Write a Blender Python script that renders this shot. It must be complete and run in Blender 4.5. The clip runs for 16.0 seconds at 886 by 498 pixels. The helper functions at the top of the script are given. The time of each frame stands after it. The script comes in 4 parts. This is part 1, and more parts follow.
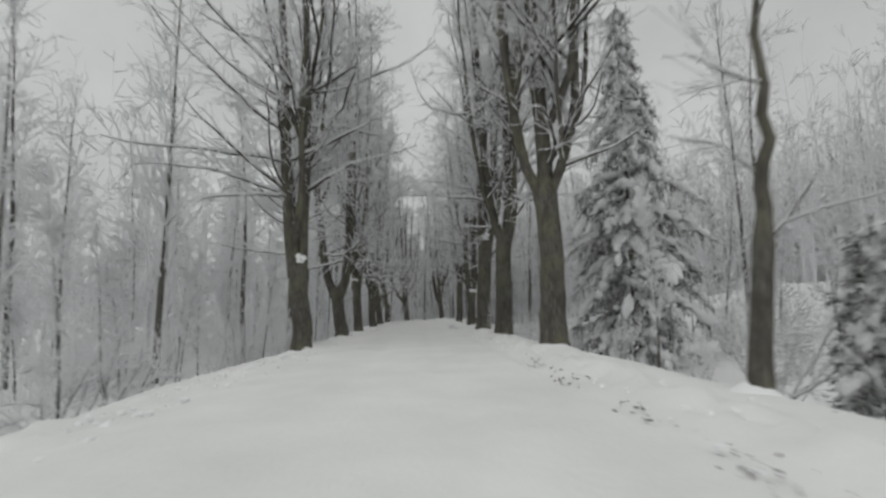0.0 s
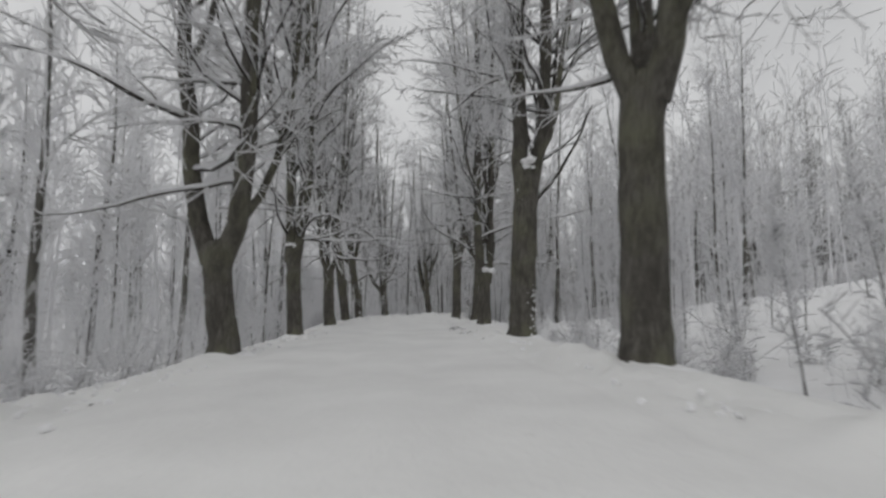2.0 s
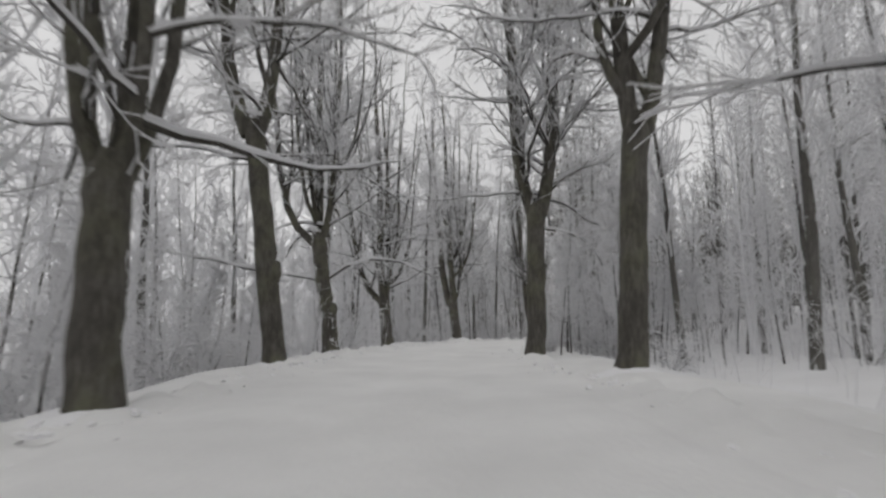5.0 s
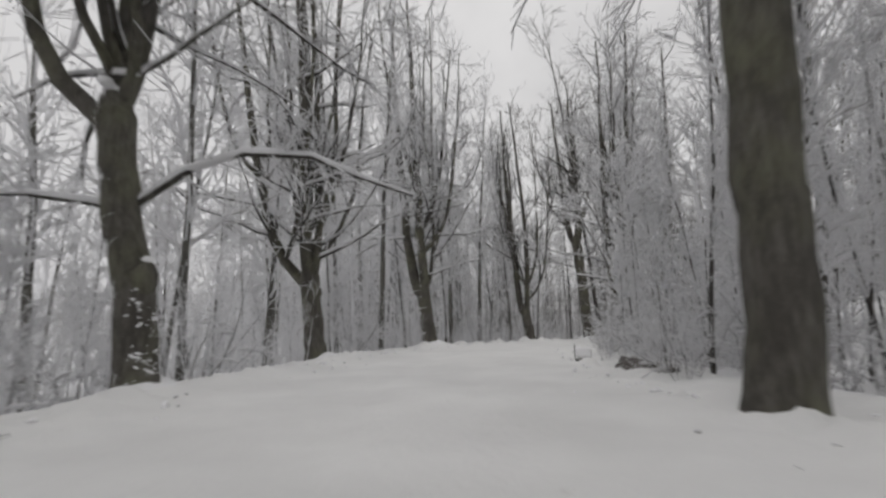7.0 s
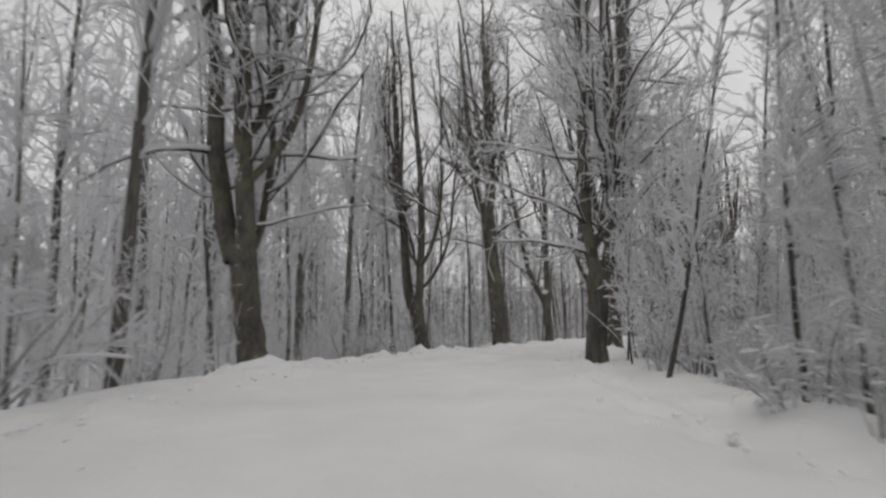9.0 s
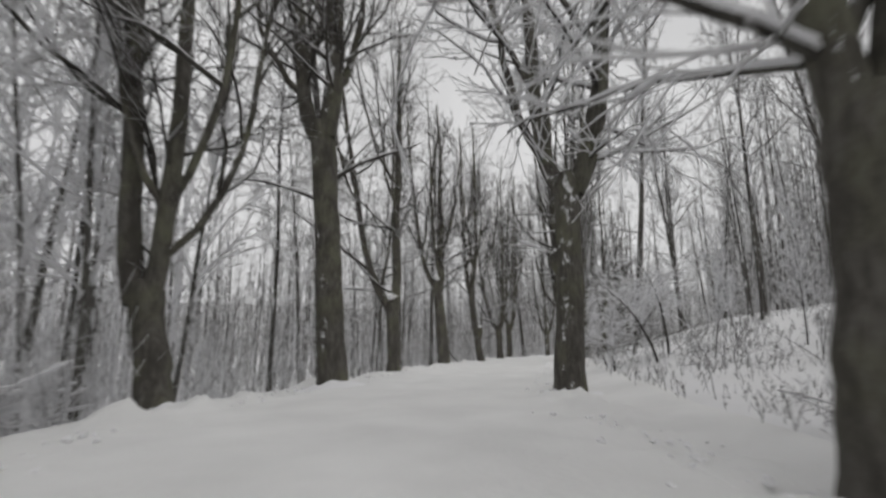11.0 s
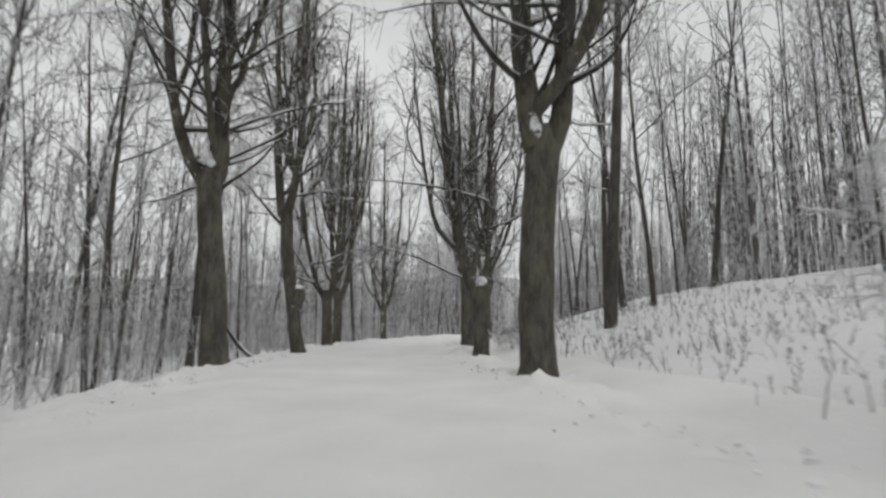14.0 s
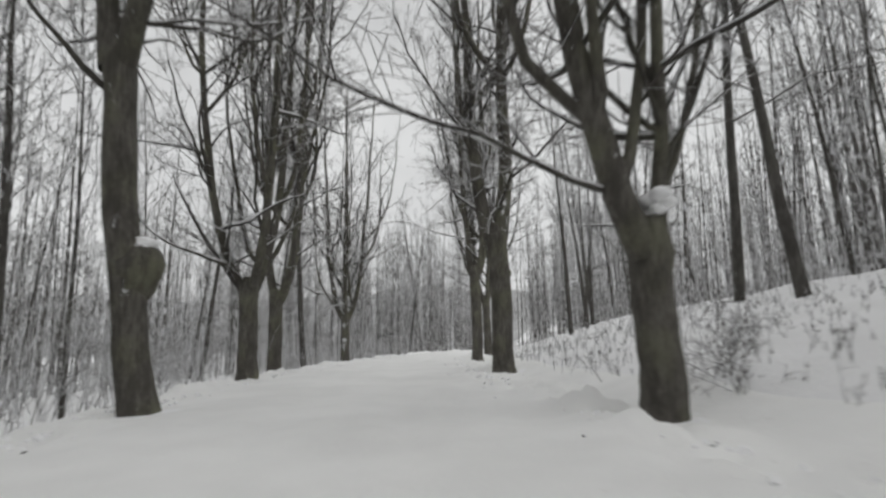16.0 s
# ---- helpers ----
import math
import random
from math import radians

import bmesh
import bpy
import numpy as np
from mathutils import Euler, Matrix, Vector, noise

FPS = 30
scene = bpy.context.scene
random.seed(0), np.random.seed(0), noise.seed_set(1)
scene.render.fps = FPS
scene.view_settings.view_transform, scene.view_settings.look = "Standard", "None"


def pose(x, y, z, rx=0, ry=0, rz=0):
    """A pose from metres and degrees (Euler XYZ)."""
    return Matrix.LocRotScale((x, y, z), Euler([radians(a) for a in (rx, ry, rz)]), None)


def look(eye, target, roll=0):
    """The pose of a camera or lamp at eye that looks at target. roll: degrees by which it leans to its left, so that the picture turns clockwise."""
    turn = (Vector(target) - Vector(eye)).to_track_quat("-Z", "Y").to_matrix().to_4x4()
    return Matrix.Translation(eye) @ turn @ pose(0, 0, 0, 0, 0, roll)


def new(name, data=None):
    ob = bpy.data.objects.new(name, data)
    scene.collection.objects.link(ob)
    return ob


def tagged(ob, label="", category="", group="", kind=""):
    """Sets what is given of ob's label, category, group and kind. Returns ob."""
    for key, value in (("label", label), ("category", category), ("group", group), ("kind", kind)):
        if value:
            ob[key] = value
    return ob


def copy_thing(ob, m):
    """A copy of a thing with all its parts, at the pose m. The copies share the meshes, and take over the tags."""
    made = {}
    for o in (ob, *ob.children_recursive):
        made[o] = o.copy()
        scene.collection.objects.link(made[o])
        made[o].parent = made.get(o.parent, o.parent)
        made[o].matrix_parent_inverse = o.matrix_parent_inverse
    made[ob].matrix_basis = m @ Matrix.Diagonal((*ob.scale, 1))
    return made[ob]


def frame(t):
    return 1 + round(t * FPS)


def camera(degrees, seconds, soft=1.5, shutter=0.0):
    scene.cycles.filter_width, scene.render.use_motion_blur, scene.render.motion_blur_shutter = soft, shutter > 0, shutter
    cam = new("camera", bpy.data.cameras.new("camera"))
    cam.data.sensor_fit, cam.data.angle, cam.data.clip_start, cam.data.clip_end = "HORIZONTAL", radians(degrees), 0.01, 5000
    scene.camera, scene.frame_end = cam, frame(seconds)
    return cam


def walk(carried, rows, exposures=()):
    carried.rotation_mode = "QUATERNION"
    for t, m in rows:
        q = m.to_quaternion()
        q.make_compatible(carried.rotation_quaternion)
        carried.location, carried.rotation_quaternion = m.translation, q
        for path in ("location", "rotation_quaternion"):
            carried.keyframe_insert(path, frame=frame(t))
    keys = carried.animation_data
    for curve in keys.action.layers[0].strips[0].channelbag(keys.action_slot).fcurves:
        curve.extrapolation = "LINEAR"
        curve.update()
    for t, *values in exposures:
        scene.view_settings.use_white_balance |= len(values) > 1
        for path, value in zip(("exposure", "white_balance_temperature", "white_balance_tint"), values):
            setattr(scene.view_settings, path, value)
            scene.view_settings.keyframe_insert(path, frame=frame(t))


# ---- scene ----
cam = camera(81.0, 16.0, soft=2.6, shutter=0.4)
PATH = [
    (0, (4.528, -0.878, 1.173), (4.287, 1.092, 1.416), -1.3),
    (0.5, (3.824, 3.154, 1.156), (3.598, 5.133, 1.336), -1.4),
    (1, (3.073, 7.348, 1.096), (2.871, 9.326, 1.307), -0.4),
    (1.5, (2.301, 11.301, 1.061), (2.098, 13.275, 1.306), 0.1),
    (2, (1.668, 15.387, 1.042), (1.495, 17.367, 1.263), -0.6),
    (2.5, (0.977, 19.31, 0.983), (0.791, 21.284, 1.247), -0.7),
    (3, (0.279, 23.536, 0.993), (0.079, 25.509, 1.249), -1.6),
    (3.5, (-0.355, 27.444, 0.992), (-0.637, 29.403, 1.28), -1.1),
    (5.8, (-3.103, 45.151, 1.015), (-3.307, 47.114, 1.34), -0.4),
    (6, (-3.287, 46.607, 0.967), (-3.492, 48.568, 1.299), -0.3),
    (6.5, (-3.829, 50.001, 0.931), (-3.978, 51.97, 1.249), -0.3),
    (7, (-4.318, 53.614, 0.924), (-4.39, 55.588, 1.233), -1.5),
    (7.5, (-4.684, 57.279, 1.014), (-4.643, 59.248, 1.365), -1.3),
    (8, (-4.811, 61.141, 1.016), (-4.622, 63.095, 1.397), -0.3),
    (8.5, (-4.91, 64.709, 1.076), (-4.552, 66.654, 1.376), -1.3),
    (9, (-4.531, 68.158, 1.088), (-4.062, 70.079, 1.387), -0.9),
    (11.5, (0.747, 85.179, 1.111), (2.039, 86.661, 1.479), -0.5),
    (12, (2.528, 88.019, 1.044), (3.943, 89.388, 1.398), -0.5),
    (12.5, (4.44, 90.62, 1.036), (5.974, 91.858, 1.376), -0.1),
    (13, (6.784, 93.122, 1.062), (8.356, 94.32, 1.368), 0.1),
    (13.5, (9.089, 95.586, 1.055), (10.706, 96.729, 1.336), -0.9),
    (14, (11.589, 98.079, 1.084), (13.242, 99.164, 1.38), 0.4),
    (14.5, (13.923, 100.344, 1.07), (15.612, 101.367, 1.388), 0.1),
    (15, (16.688, 102.726, 1.046), (18.393, 103.725, 1.355), -0.6),
    (15.5, (19.155, 104.857, 1.028), (20.868, 105.832, 1.366), -0.8),
    (16, (21.835, 107.139, 1.0), (23.565, 108.077, 1.355), -0.8),
]
walk(cam, [(t, look(eye, target, roll)) for t, eye, target, roll in PATH],
     exposures=[(0, -0.68, 6480, 6), (0.8, -0.8, 6470, 6.5), (1.6, -0.62, 6460, 8.5), (2.5, -0.48, 6430, 10), (3.7, -0.42, 6450, 10),
                (6, -0.34, 6550, 11), (9, -0.36, 6550, 11), (11.3, -0.26, 6500, 10), (16, -0.22, 6470, 8.5)])

# ---- world and light: an overcast winter sky ----
SUN_UP, SUN_TURN = 52.0, 200.0
world = bpy.data.worlds.new("overcast_sky")
scene.world = world
world.use_nodes = True
wn, wl = world.node_tree.nodes, world.node_tree.links
wn.clear()
w_out, w_bg = wn.new("ShaderNodeOutputWorld"), wn.new("ShaderNodeBackground")
w_sky, w_hsv = wn.new("ShaderNodeTexSky"), wn.new("ShaderNodeHueSaturation")
w_sky.sky_type, w_sky.sun_disc = "NISHITA", False
w_sky.sun_elevation, w_sky.sun_rotation = radians(SUN_UP), radians(SUN_TURN)
w_sky.air_density, w_sky.dust_density, w_sky.ozone_density = 1.0, 4.0, 1.0
w_hsv.inputs["Saturation"].default_value = 0.03
w_bg.inputs["Strength"].default_value = 0.15
# a closed cloud deck, a little uneven, over the clear sky's gradient
w_cloud, w_ramp, w_mix = wn.new("ShaderNodeTexNoise"), wn.new("ShaderNodeValToRGB"), wn.new("ShaderNodeMix")
w_coord = wn.new("ShaderNodeTexCoord")
w_cloud.inputs["Scale"].default_value, w_cloud.inputs["Detail"].default_value = 3.0, 5.0
w_ramp.color_ramp.elements[0].position, w_ramp.color_ramp.elements[0].color = 0.3, (5.0, 5.0, 5.05, 1)
w_ramp.color_ramp.elements[1].position, w_ramp.color_ramp.elements[1].color = 0.7, (6.9, 6.9, 6.9, 1)
w_mix.data_type = "RGBA"
w_mix.inputs[0].default_value = 0.85
wl.new(w_coord.outputs["Generated"], w_cloud.inputs["Vector"])
wl.new(w_cloud.outputs["Fac"], w_ramp.inputs[0])
wl.new(w_sky.outputs[0], w_hsv.inputs["Color"])
wl.new(w_hsv.outputs[0], w_mix.inputs[6])
wl.new(w_ramp.outputs[0], w_mix.inputs[7])
wl.new(w_mix.outputs[2], w_bg.inputs["Color"])
wl.new(w_bg.outputs[0], w_out.inputs[0])

sun_data = bpy.data.lights.new("sun", "SUN")
sun_data.energy, sun_data.angle, sun_data.color = 0.75, radians(70), (1.0, 0.98, 0.95)
sun_ob = new("sun", sun_data)
sun_ob.matrix_world = pose(0, 0, 60, 90 - SUN_UP - 0, 0, 180 - SUN_TURN)


# ---- materials ----
def material(name):
    m = bpy.data.materials.new(name)
    m.use_nodes = True
    nt = m.node_tree
    return m, nt.nodes, nt.links, nt.nodes["Principled BSDF"]


def noise_tex(n, l, scale, detail=4.0, coords=None, stretch=None, rough=0.55):
    tex = n.new("ShaderNodeTexNoise")
    tex.inputs["Scale"].default_value, tex.inputs["Detail"].default_value = scale, detail
    tex.inputs["Roughness"].default_value = rough
    src = coords
    if src is None:
        src = n.new("ShaderNodeTexCoord").outputs["Object"]
    if stretch:
        mp = n.new("ShaderNodeMapping")
        mp.inputs["Scale"].default_value = stretch
        l.new(src, mp.inputs["Vector"])
        src = mp.outputs[0]
    l.new(src, tex.inputs["Vector"])
    return tex.outputs["Fac"]


def ramp(n, l, fac, stops):
    r = n.new("ShaderNodeValToRGB")
    e = r.color_ramp.elements
    while len(e) < len(stops):
        e.new(0.5)
    for el, (p, c) in zip(e, stops):
        el.position, el.color = p, (*c, 1) if len(c) == 3 else c
    l.new(fac, r.inputs[0])
    return r.outputs[0]


def grey(v):
    return (v, v, v)


def mix(n, l, fac, a, b, mode="MIX"):
    m = n.new("ShaderNodeMix")
    m.data_type, m.blend_type = "RGBA", mode
    for sock, v in ((m.inputs[0], fac), (m.inputs[6], a), (m.inputs[7], b)):
        if hasattr(v, "is_linked"):
            l.new(v, sock)
        else:
            sock.default_value = v if not isinstance(v, tuple) else (*v, 1)
    return m.outputs[2]


def bump(n, l, height, strength, dist, bsdf):
    b = n.new("ShaderNodeBump")
    b.inputs["Strength"].default_value, b.inputs["Distance"].default_value = strength, dist
    l.new(height, b.inputs["Height"])
    l.new(b.outputs[0], bsdf.inputs["Normal"])


def math_node(n, l, op, a, b=0.0, clamp=False):
    m = n.new("ShaderNodeMath")
    m.operation, m.use_clamp = op, clamp
    for sock, v in ((m.inputs[0], a), (m.inputs[1], b)):
        if hasattr(v, "is_linked"):
            l.new(v, sock)
        else:
            sock.default_value = v
    return m.outputs[0]


def shine_through(n, l, b, share):
    """Daylight seeping through thin snow."""
    thin, both = n.new("ShaderNodeBsdfTranslucent"), n.new("ShaderNodeMixShader")
    thin.inputs["Color"].default_value = (0.95, 0.95, 0.96, 1)
    if hasattr(share, "is_linked"):
        l.new(share, both.inputs[0])
    else:
        both.inputs[0].default_value = share
    l.new(b.outputs[0], both.inputs[1])
    l.new(thin.outputs[0], both.inputs[2])
    l.new(both.outputs[0], n["Material Output"].inputs["Surface"])


def snow_material(name, low, high, dirt=0.0, bump_size=0.02):
    m, n, l, b = material(name)
    big = noise_tex(n, l, 0.5, 3)
    fine = noise_tex(n, l, 9.0, 5)
    col = ramp(n, l, big, [(0.3, low), (0.75, high)])
    if dirt:
        spots = ramp(n, l, noise_tex(n, l, 3.3, 6, rough=0.7), [(0.66, grey(0)), (0.76, grey(1))])
        col = mix(n, l, math_node(n, l, "MULTIPLY", spots, dirt), col, (0.30, 0.27, 0.23))
    l.new(col, b.inputs["Base Color"])
    b.inputs["Roughness"].default_value = 0.75
    b.inputs["Specular IOR Level"].default_value = 0.25
    b.inputs["Subsurface Weight"].default_value = 0.0
    bump(n, l, fine, 0.5, bump_size, b)
    return m


def bark_material(name, dark, light, moss, cover):
    """Bark with algae, wind-packed snow in patches and snow on what faces up."""
    m, n, l, b = material(name)
    coords = n.new("ShaderNodeTexCoord").outputs["Object"]
    grain = noise_tex(n, l, 6.0, 6, coords, (3.0, 3.0, 0.5), 0.65)
    patch = noise_tex(n, l, 0.9, 4, coords)
    col = ramp(n, l, grain, [(0.3, dark), (0.7, light)])
    col = mix(n, l, ramp(n, l, patch, [(0.45, grey(0)), (0.65, grey(0.8))]), col, moss)
    blot = noise_tex(n, l, 2.6, 7, coords, (1.0, 1.0, 0.45), 0.75)
    col = mix(n, l, ramp(n, l, blot, [(0.40, grey(0.75)), (0.56, grey(0))]), col, dark)
    geo = n.new("ShaderNodeNewGeometry")
    sep = n.new("ShaderNodeSeparateXYZ")
    l.new(geo.outputs["Normal"], sep.inputs[0])
    rag = noise_tex(n, l, 5.0, 5, coords, None, 0.7)
    up = math_node(n, l, "ADD", sep.outputs[2], math_node(n, l, "MULTIPLY", math_node(n, l, "SUBTRACT", rag, 0.5), 1.2))
    up = ramp(n, l, up, [(cover, grey(0)), (cover + 0.12, grey(1))])
    # snow driven against one side, on some trees more than on others
    wind = n.new("ShaderNodeVectorMath")
    wind.operation = "DOT_PRODUCT"
    wind.inputs[1].default_value = (-0.75, -0.55, 0.35)
    l.new(geo.outputs["Normal"], wind.inputs[0])
    chance = n.new("ShaderNodeObjectInfo").outputs["Random"]
    drift = math_node(n, l, "ADD", math_node(n, l, "MULTIPLY", wind.outputs["Value"], 0.35),
                      math_node(n, l, "MULTIPLY", math_node(n, l, "SUBTRACT", noise_tex(n, l, 1.7, 8, coords, (1.0, 1.0, 0.6), 0.8), 0.5), 1.9))
    drift = math_node(n, l, "SUBTRACT", drift, math_node(n, l, "MULTIPLY", chance, 0.45))
    drift = ramp(n, l, drift, [(0.385, grey(0)), (0.45, grey(1))])
    up = math_node(n, l, "MAXIMUM", up, drift)
    col = mix(n, l, up, col, (0.84, 0.84, 0.86))
    l.new(col, b.inputs["Base Color"])
    b.inputs["Roughness"].default_value = 0.9
    b.inputs["Specular IOR Level"].default_value = 0.2
    bump(n, l, grain, 0.9, 0.03, b)
    return m


def twig_material(name, wood, cover):
    """Thin wood with snow and rime clinging to most of it."""
    m, n, l, b = material(name)
    geo = n.new("ShaderNodeNewGeometry")
    sep = n.new("ShaderNodeSeparateXYZ")
    l.new(geo.outputs["Normal"], sep.inputs[0])
    rag = noise_tex(n, l, 2.2, 4)
    up = math_node(n, l, "ADD", sep.outputs[2], math_node(n, l, "MULTIPLY", math_node(n, l, "SUBTRACT", rag, 0.5), 1.6))
    up = math_node(n, l, "MULTIPLY", math_node(n, l, "ADD", up, 1.0), 0.5)
    up = ramp(n, l, up, [(cover * 0.5 + 0.5, grey(0)), (cover * 0.5 + 0.62, grey(1))])
    col = mix(n, l, up, wood, (0.94, 0.94, 0.95))
    l.new(col, b.inputs["Base Color"])
    b.inputs["Roughness"].default_value = 0.9
    shine_through(n, l, b, math_node(n, l, "MULTIPLY", up, 0.6))
    return m


M_ROAD = snow_material("packed_snow", (0.80, 0.80, 0.79), (0.91, 0.91, 0.90), 0.3, 0.03)
M_GROUND = snow_material("forest_snow", (0.80, 0.80, 0.80), (0.88, 0.88, 0.89), 0.55, 0.05)
M_SNOW = snow_material("fresh_snow", (0.88, 0.88, 0.89), (0.92, 0.92, 0.93), 0.0, 0.03)
M_LOAD = snow_material("thin_snow", (0.88, 0.88, 0.89), (0.92, 0.92, 0.93), 0.0, 0.02)
shine_through(M_LOAD.node_tree.nodes, M_LOAD.node_tree.links, M_LOAD.node_tree.nodes["Principled BSDF"], 0.4)
M_BARK = bark_material("bark", (0.058, 0.053, 0.047), (0.18, 0.17, 0.15), (0.16, 0.16, 0.11), 0.62)
# forest bark under snow, its tones lightened to paint in the haze
M_BARK_SNOWY_HAZE = bark_material("snowy_hazed_bark", (0.085, 0.08, 0.074), (0.20, 0.192, 0.176), (0.15, 0.15, 0.125), 0.22)
M_LIMB = bark_material("limb_bark", (0.045, 0.041, 0.038), (0.115, 0.108, 0.097), (0.10, 0.10, 0.08), 0.35)
# snow over wood whose colour is paled a little for haze
M_TWIG = twig_material("snowy_hazed_twig", (0.15, 0.138, 0.125), -0.98)
M_BOUGH = twig_material("snowy_bough", (0.06, 0.055, 0.05), -0.2)
# nearly all white: clinging snow, plus haze painted as a pale wood colour
M_RIME_HAZE = twig_material("rimed_hazed_twig", (0.26, 0.25, 0.24), -1.05)
M_TWIG_BARE = twig_material("bare_twig", (0.085, 0.076, 0.07), -0.05)
# bits of snow on wood greyed in its base colour to suggest haze
M_FROST_HAZE = twig_material("frosted_hazed_wood", (0.12, 0.113, 0.106), -0.22)
M_BOLE = twig_material("frosted_bole", (0.125, 0.118, 0.11), 0.0)
M_BOLE_RIME = twig_material("rimed_bole", (0.20, 0.19, 0.18), -0.5)
M_BARK_GREY = bark_material("grey_bark", (0.055, 0.051, 0.047), (0.155, 0.147, 0.135), (0.12, 0.12, 0.10), 0.40)
M_NEEDLE = twig_material("needles", (0.03, 0.04, 0.028), 0.0)


# ---- mesh helpers ----
def mesh_np(name, v, f, mat, smooth=True):
    """A mesh from arrays of points and of quads."""
    v, f = np.asarray(v, np.float32), np.asarray(f, np.int32)
    me = bpy.data.meshes.new(name)
    me.vertices.add(len(v))
    me.vertices.foreach_set("co", v.ravel())
    me.loops.add(f.size)
    me.loops.foreach_set("vertex_index", f.ravel())
    me.polygons.add(len(f))
    me.polygons.foreach_set("loop_start", np.arange(0, f.size, f.shape[1], dtype=np.int32))
    me.polygons.foreach_set("use_smooth", np.full(len(f), smooth))
    me.materials.append(mat)
    me.update(calc_edges=True)
    return me


def part(name, data, parent, label=""):
    ob = new(name, data)
    ob.parent = parent
    if label:
        tagged(ob, label)
    return ob


def thing(name, at, label, category, group="", kind=""):
    ob = new(name)
    ob.location = at
    ob.empty_display_size = 0.2
    return tagged(ob, label, category, group, kind)


def tubes(P, R, sides, rough=0.0, rng=None):
    """Tubes along N lines of K points: P (N, K, 3), R (N, K). Returns points and quads."""
    P, R = np.asarray(P, float), np.asarray(R, float)
    N, K, _ = P.shape
    T = np.gradient(P, axis=1)
    T /= np.linalg.norm(T, axis=2, keepdims=True) + 1e-9
    ref = np.where(np.abs(T[:, :1, 2:3]) > 0.8, [[[1.0, 0, 0]]], [[[0, 0, 1.0]]])
    A = np.cross(T, np.broadcast_to(ref, T.shape))
    A /= np.linalg.norm(A, axis=2, keepdims=True) + 1e-9
    B = np.cross(T, A)
    th = np.arange(sides) * 2 * np.pi / sides
    rad = R[:, :, None] * np.ones(sides)
    if rough:
        ph = rng.uniform(0, 6.3, (N, 1, 4))
        z = np.linspace(0, 1, K)[None, :, None]
        rad = rad * (1 + rough * (np.sin(2 * th + ph[..., :1] + 2 * z) + 0.7 * np.sin(3 * th + ph[..., 1:2] - 3 * z)
                                  + 0.5 * np.sin(5 * th + ph[..., 2:3] + 4 * z)) + rough * 0.8 * rng.normal(0, 1, rad.shape))
    V = P[:, :, None] + rad[..., None] * (np.cos(th)[:, None] * A[:, :, None] + np.sin(th)[:, None] * B[:, :, None])
    i = np.arange(N * K * sides).reshape(N, K, sides)
    a, b = i[:, :-1], i[:, 1:]
    F = np.stack([a, np.roll(a, -1, 2), np.roll(b, -1, 2), b], -1).reshape(-1, 4)
    return V.reshape(-1, 3), F


def joined(pieces):
    V, F, n = [], [], 0
    for v, f in pieces:
        V.append(v)
        F.append(f + n)
        n += len(v)
    return np.concatenate(V), np.concatenate(F)


def line(p, d, length, k, bend, wob, rng, z_min=None):
    """One wandering line of k points from p along d."""
    d = np.array(d, float)
    d /= np.linalg.norm(d)
    pts = [np.array(p, float)]
    for _ in range(k - 1):
        d = d + np.array(bend) / k + rng.normal(0, wob, 3)
        d /= np.linalg.norm(d)
        pts.append(pts[-1] + d * length / (k - 1))
    return np.array(pts)


def grow(rng, P, R, n, length, spread, up, k, thick, start=0.15):
    """n side shoots on the lines P: returns their points and radii."""
    N, K, _ = P.shape
    lens = np.linalg.norm(np.diff(P, axis=1), axis=2).sum(1)
    who = rng.choice(N, n, p=lens / lens.sum())
    t = rng.uniform(start, 1.0, n)
    f = t * (K - 1.001)
    i = f.astype(int)
    w = (f - i)[:, None]
    p0 = P[who, i] * (1 - w) + P[who, i + 1] * w
    tan = P[who, i + 1] - P[who, i]
    tan /= np.linalg.norm(tan, axis=1, keepdims=True) + 1e-9
    side = np.cross(tan, rng.normal(0, 1, (n, 3)))
    side /= np.linalg.norm(side, axis=1, keepdims=True) + 1e-9
    a = rng.normal(spread, 0.22, n)[:, None]
    d = np.cos(a) * tan + np.sin(a) * side
    L = length * rng.uniform(0.5, 1.3, n) * (1.1 - 0.55 * t)
    pts = [p0]
    for _ in range(k - 1):
        d = d + rng.normal(0, 0.2, (n, 3)) + np.array([0, 0, up])
        d /= np.linalg.norm(d, axis=1, keepdims=True)
        pts.append(pts[-1] + d * (L / (k - 1))[:, None])
    r0 = np.minimum(R[who, i] * 0.7, thick * L)
    taper = np.linspace(1, 0.35, k)
    return np.stack(pts, 1), r0[:, None] * taper


def snow_ridges(P, R, lift, fat, least=0.35):
    """Snow lying along the tops of lines, where they are flat enough to hold it."""
    T = np.gradient(P, axis=1)
    T /= np.linalg.norm(T, axis=2, keepdims=True) + 1e-9
    flat = np.sqrt(np.clip(1 - T[..., 2] ** 2, 0, 1))
    r = R * fat * np.clip((flat - least) / (1 - least), 0.0, 1)
    Q = P + np.stack([0 * R, 0 * R, R * lift * np.clip(flat, 0, 1)], -1)
    return Q, np.maximum(r, 0.001)


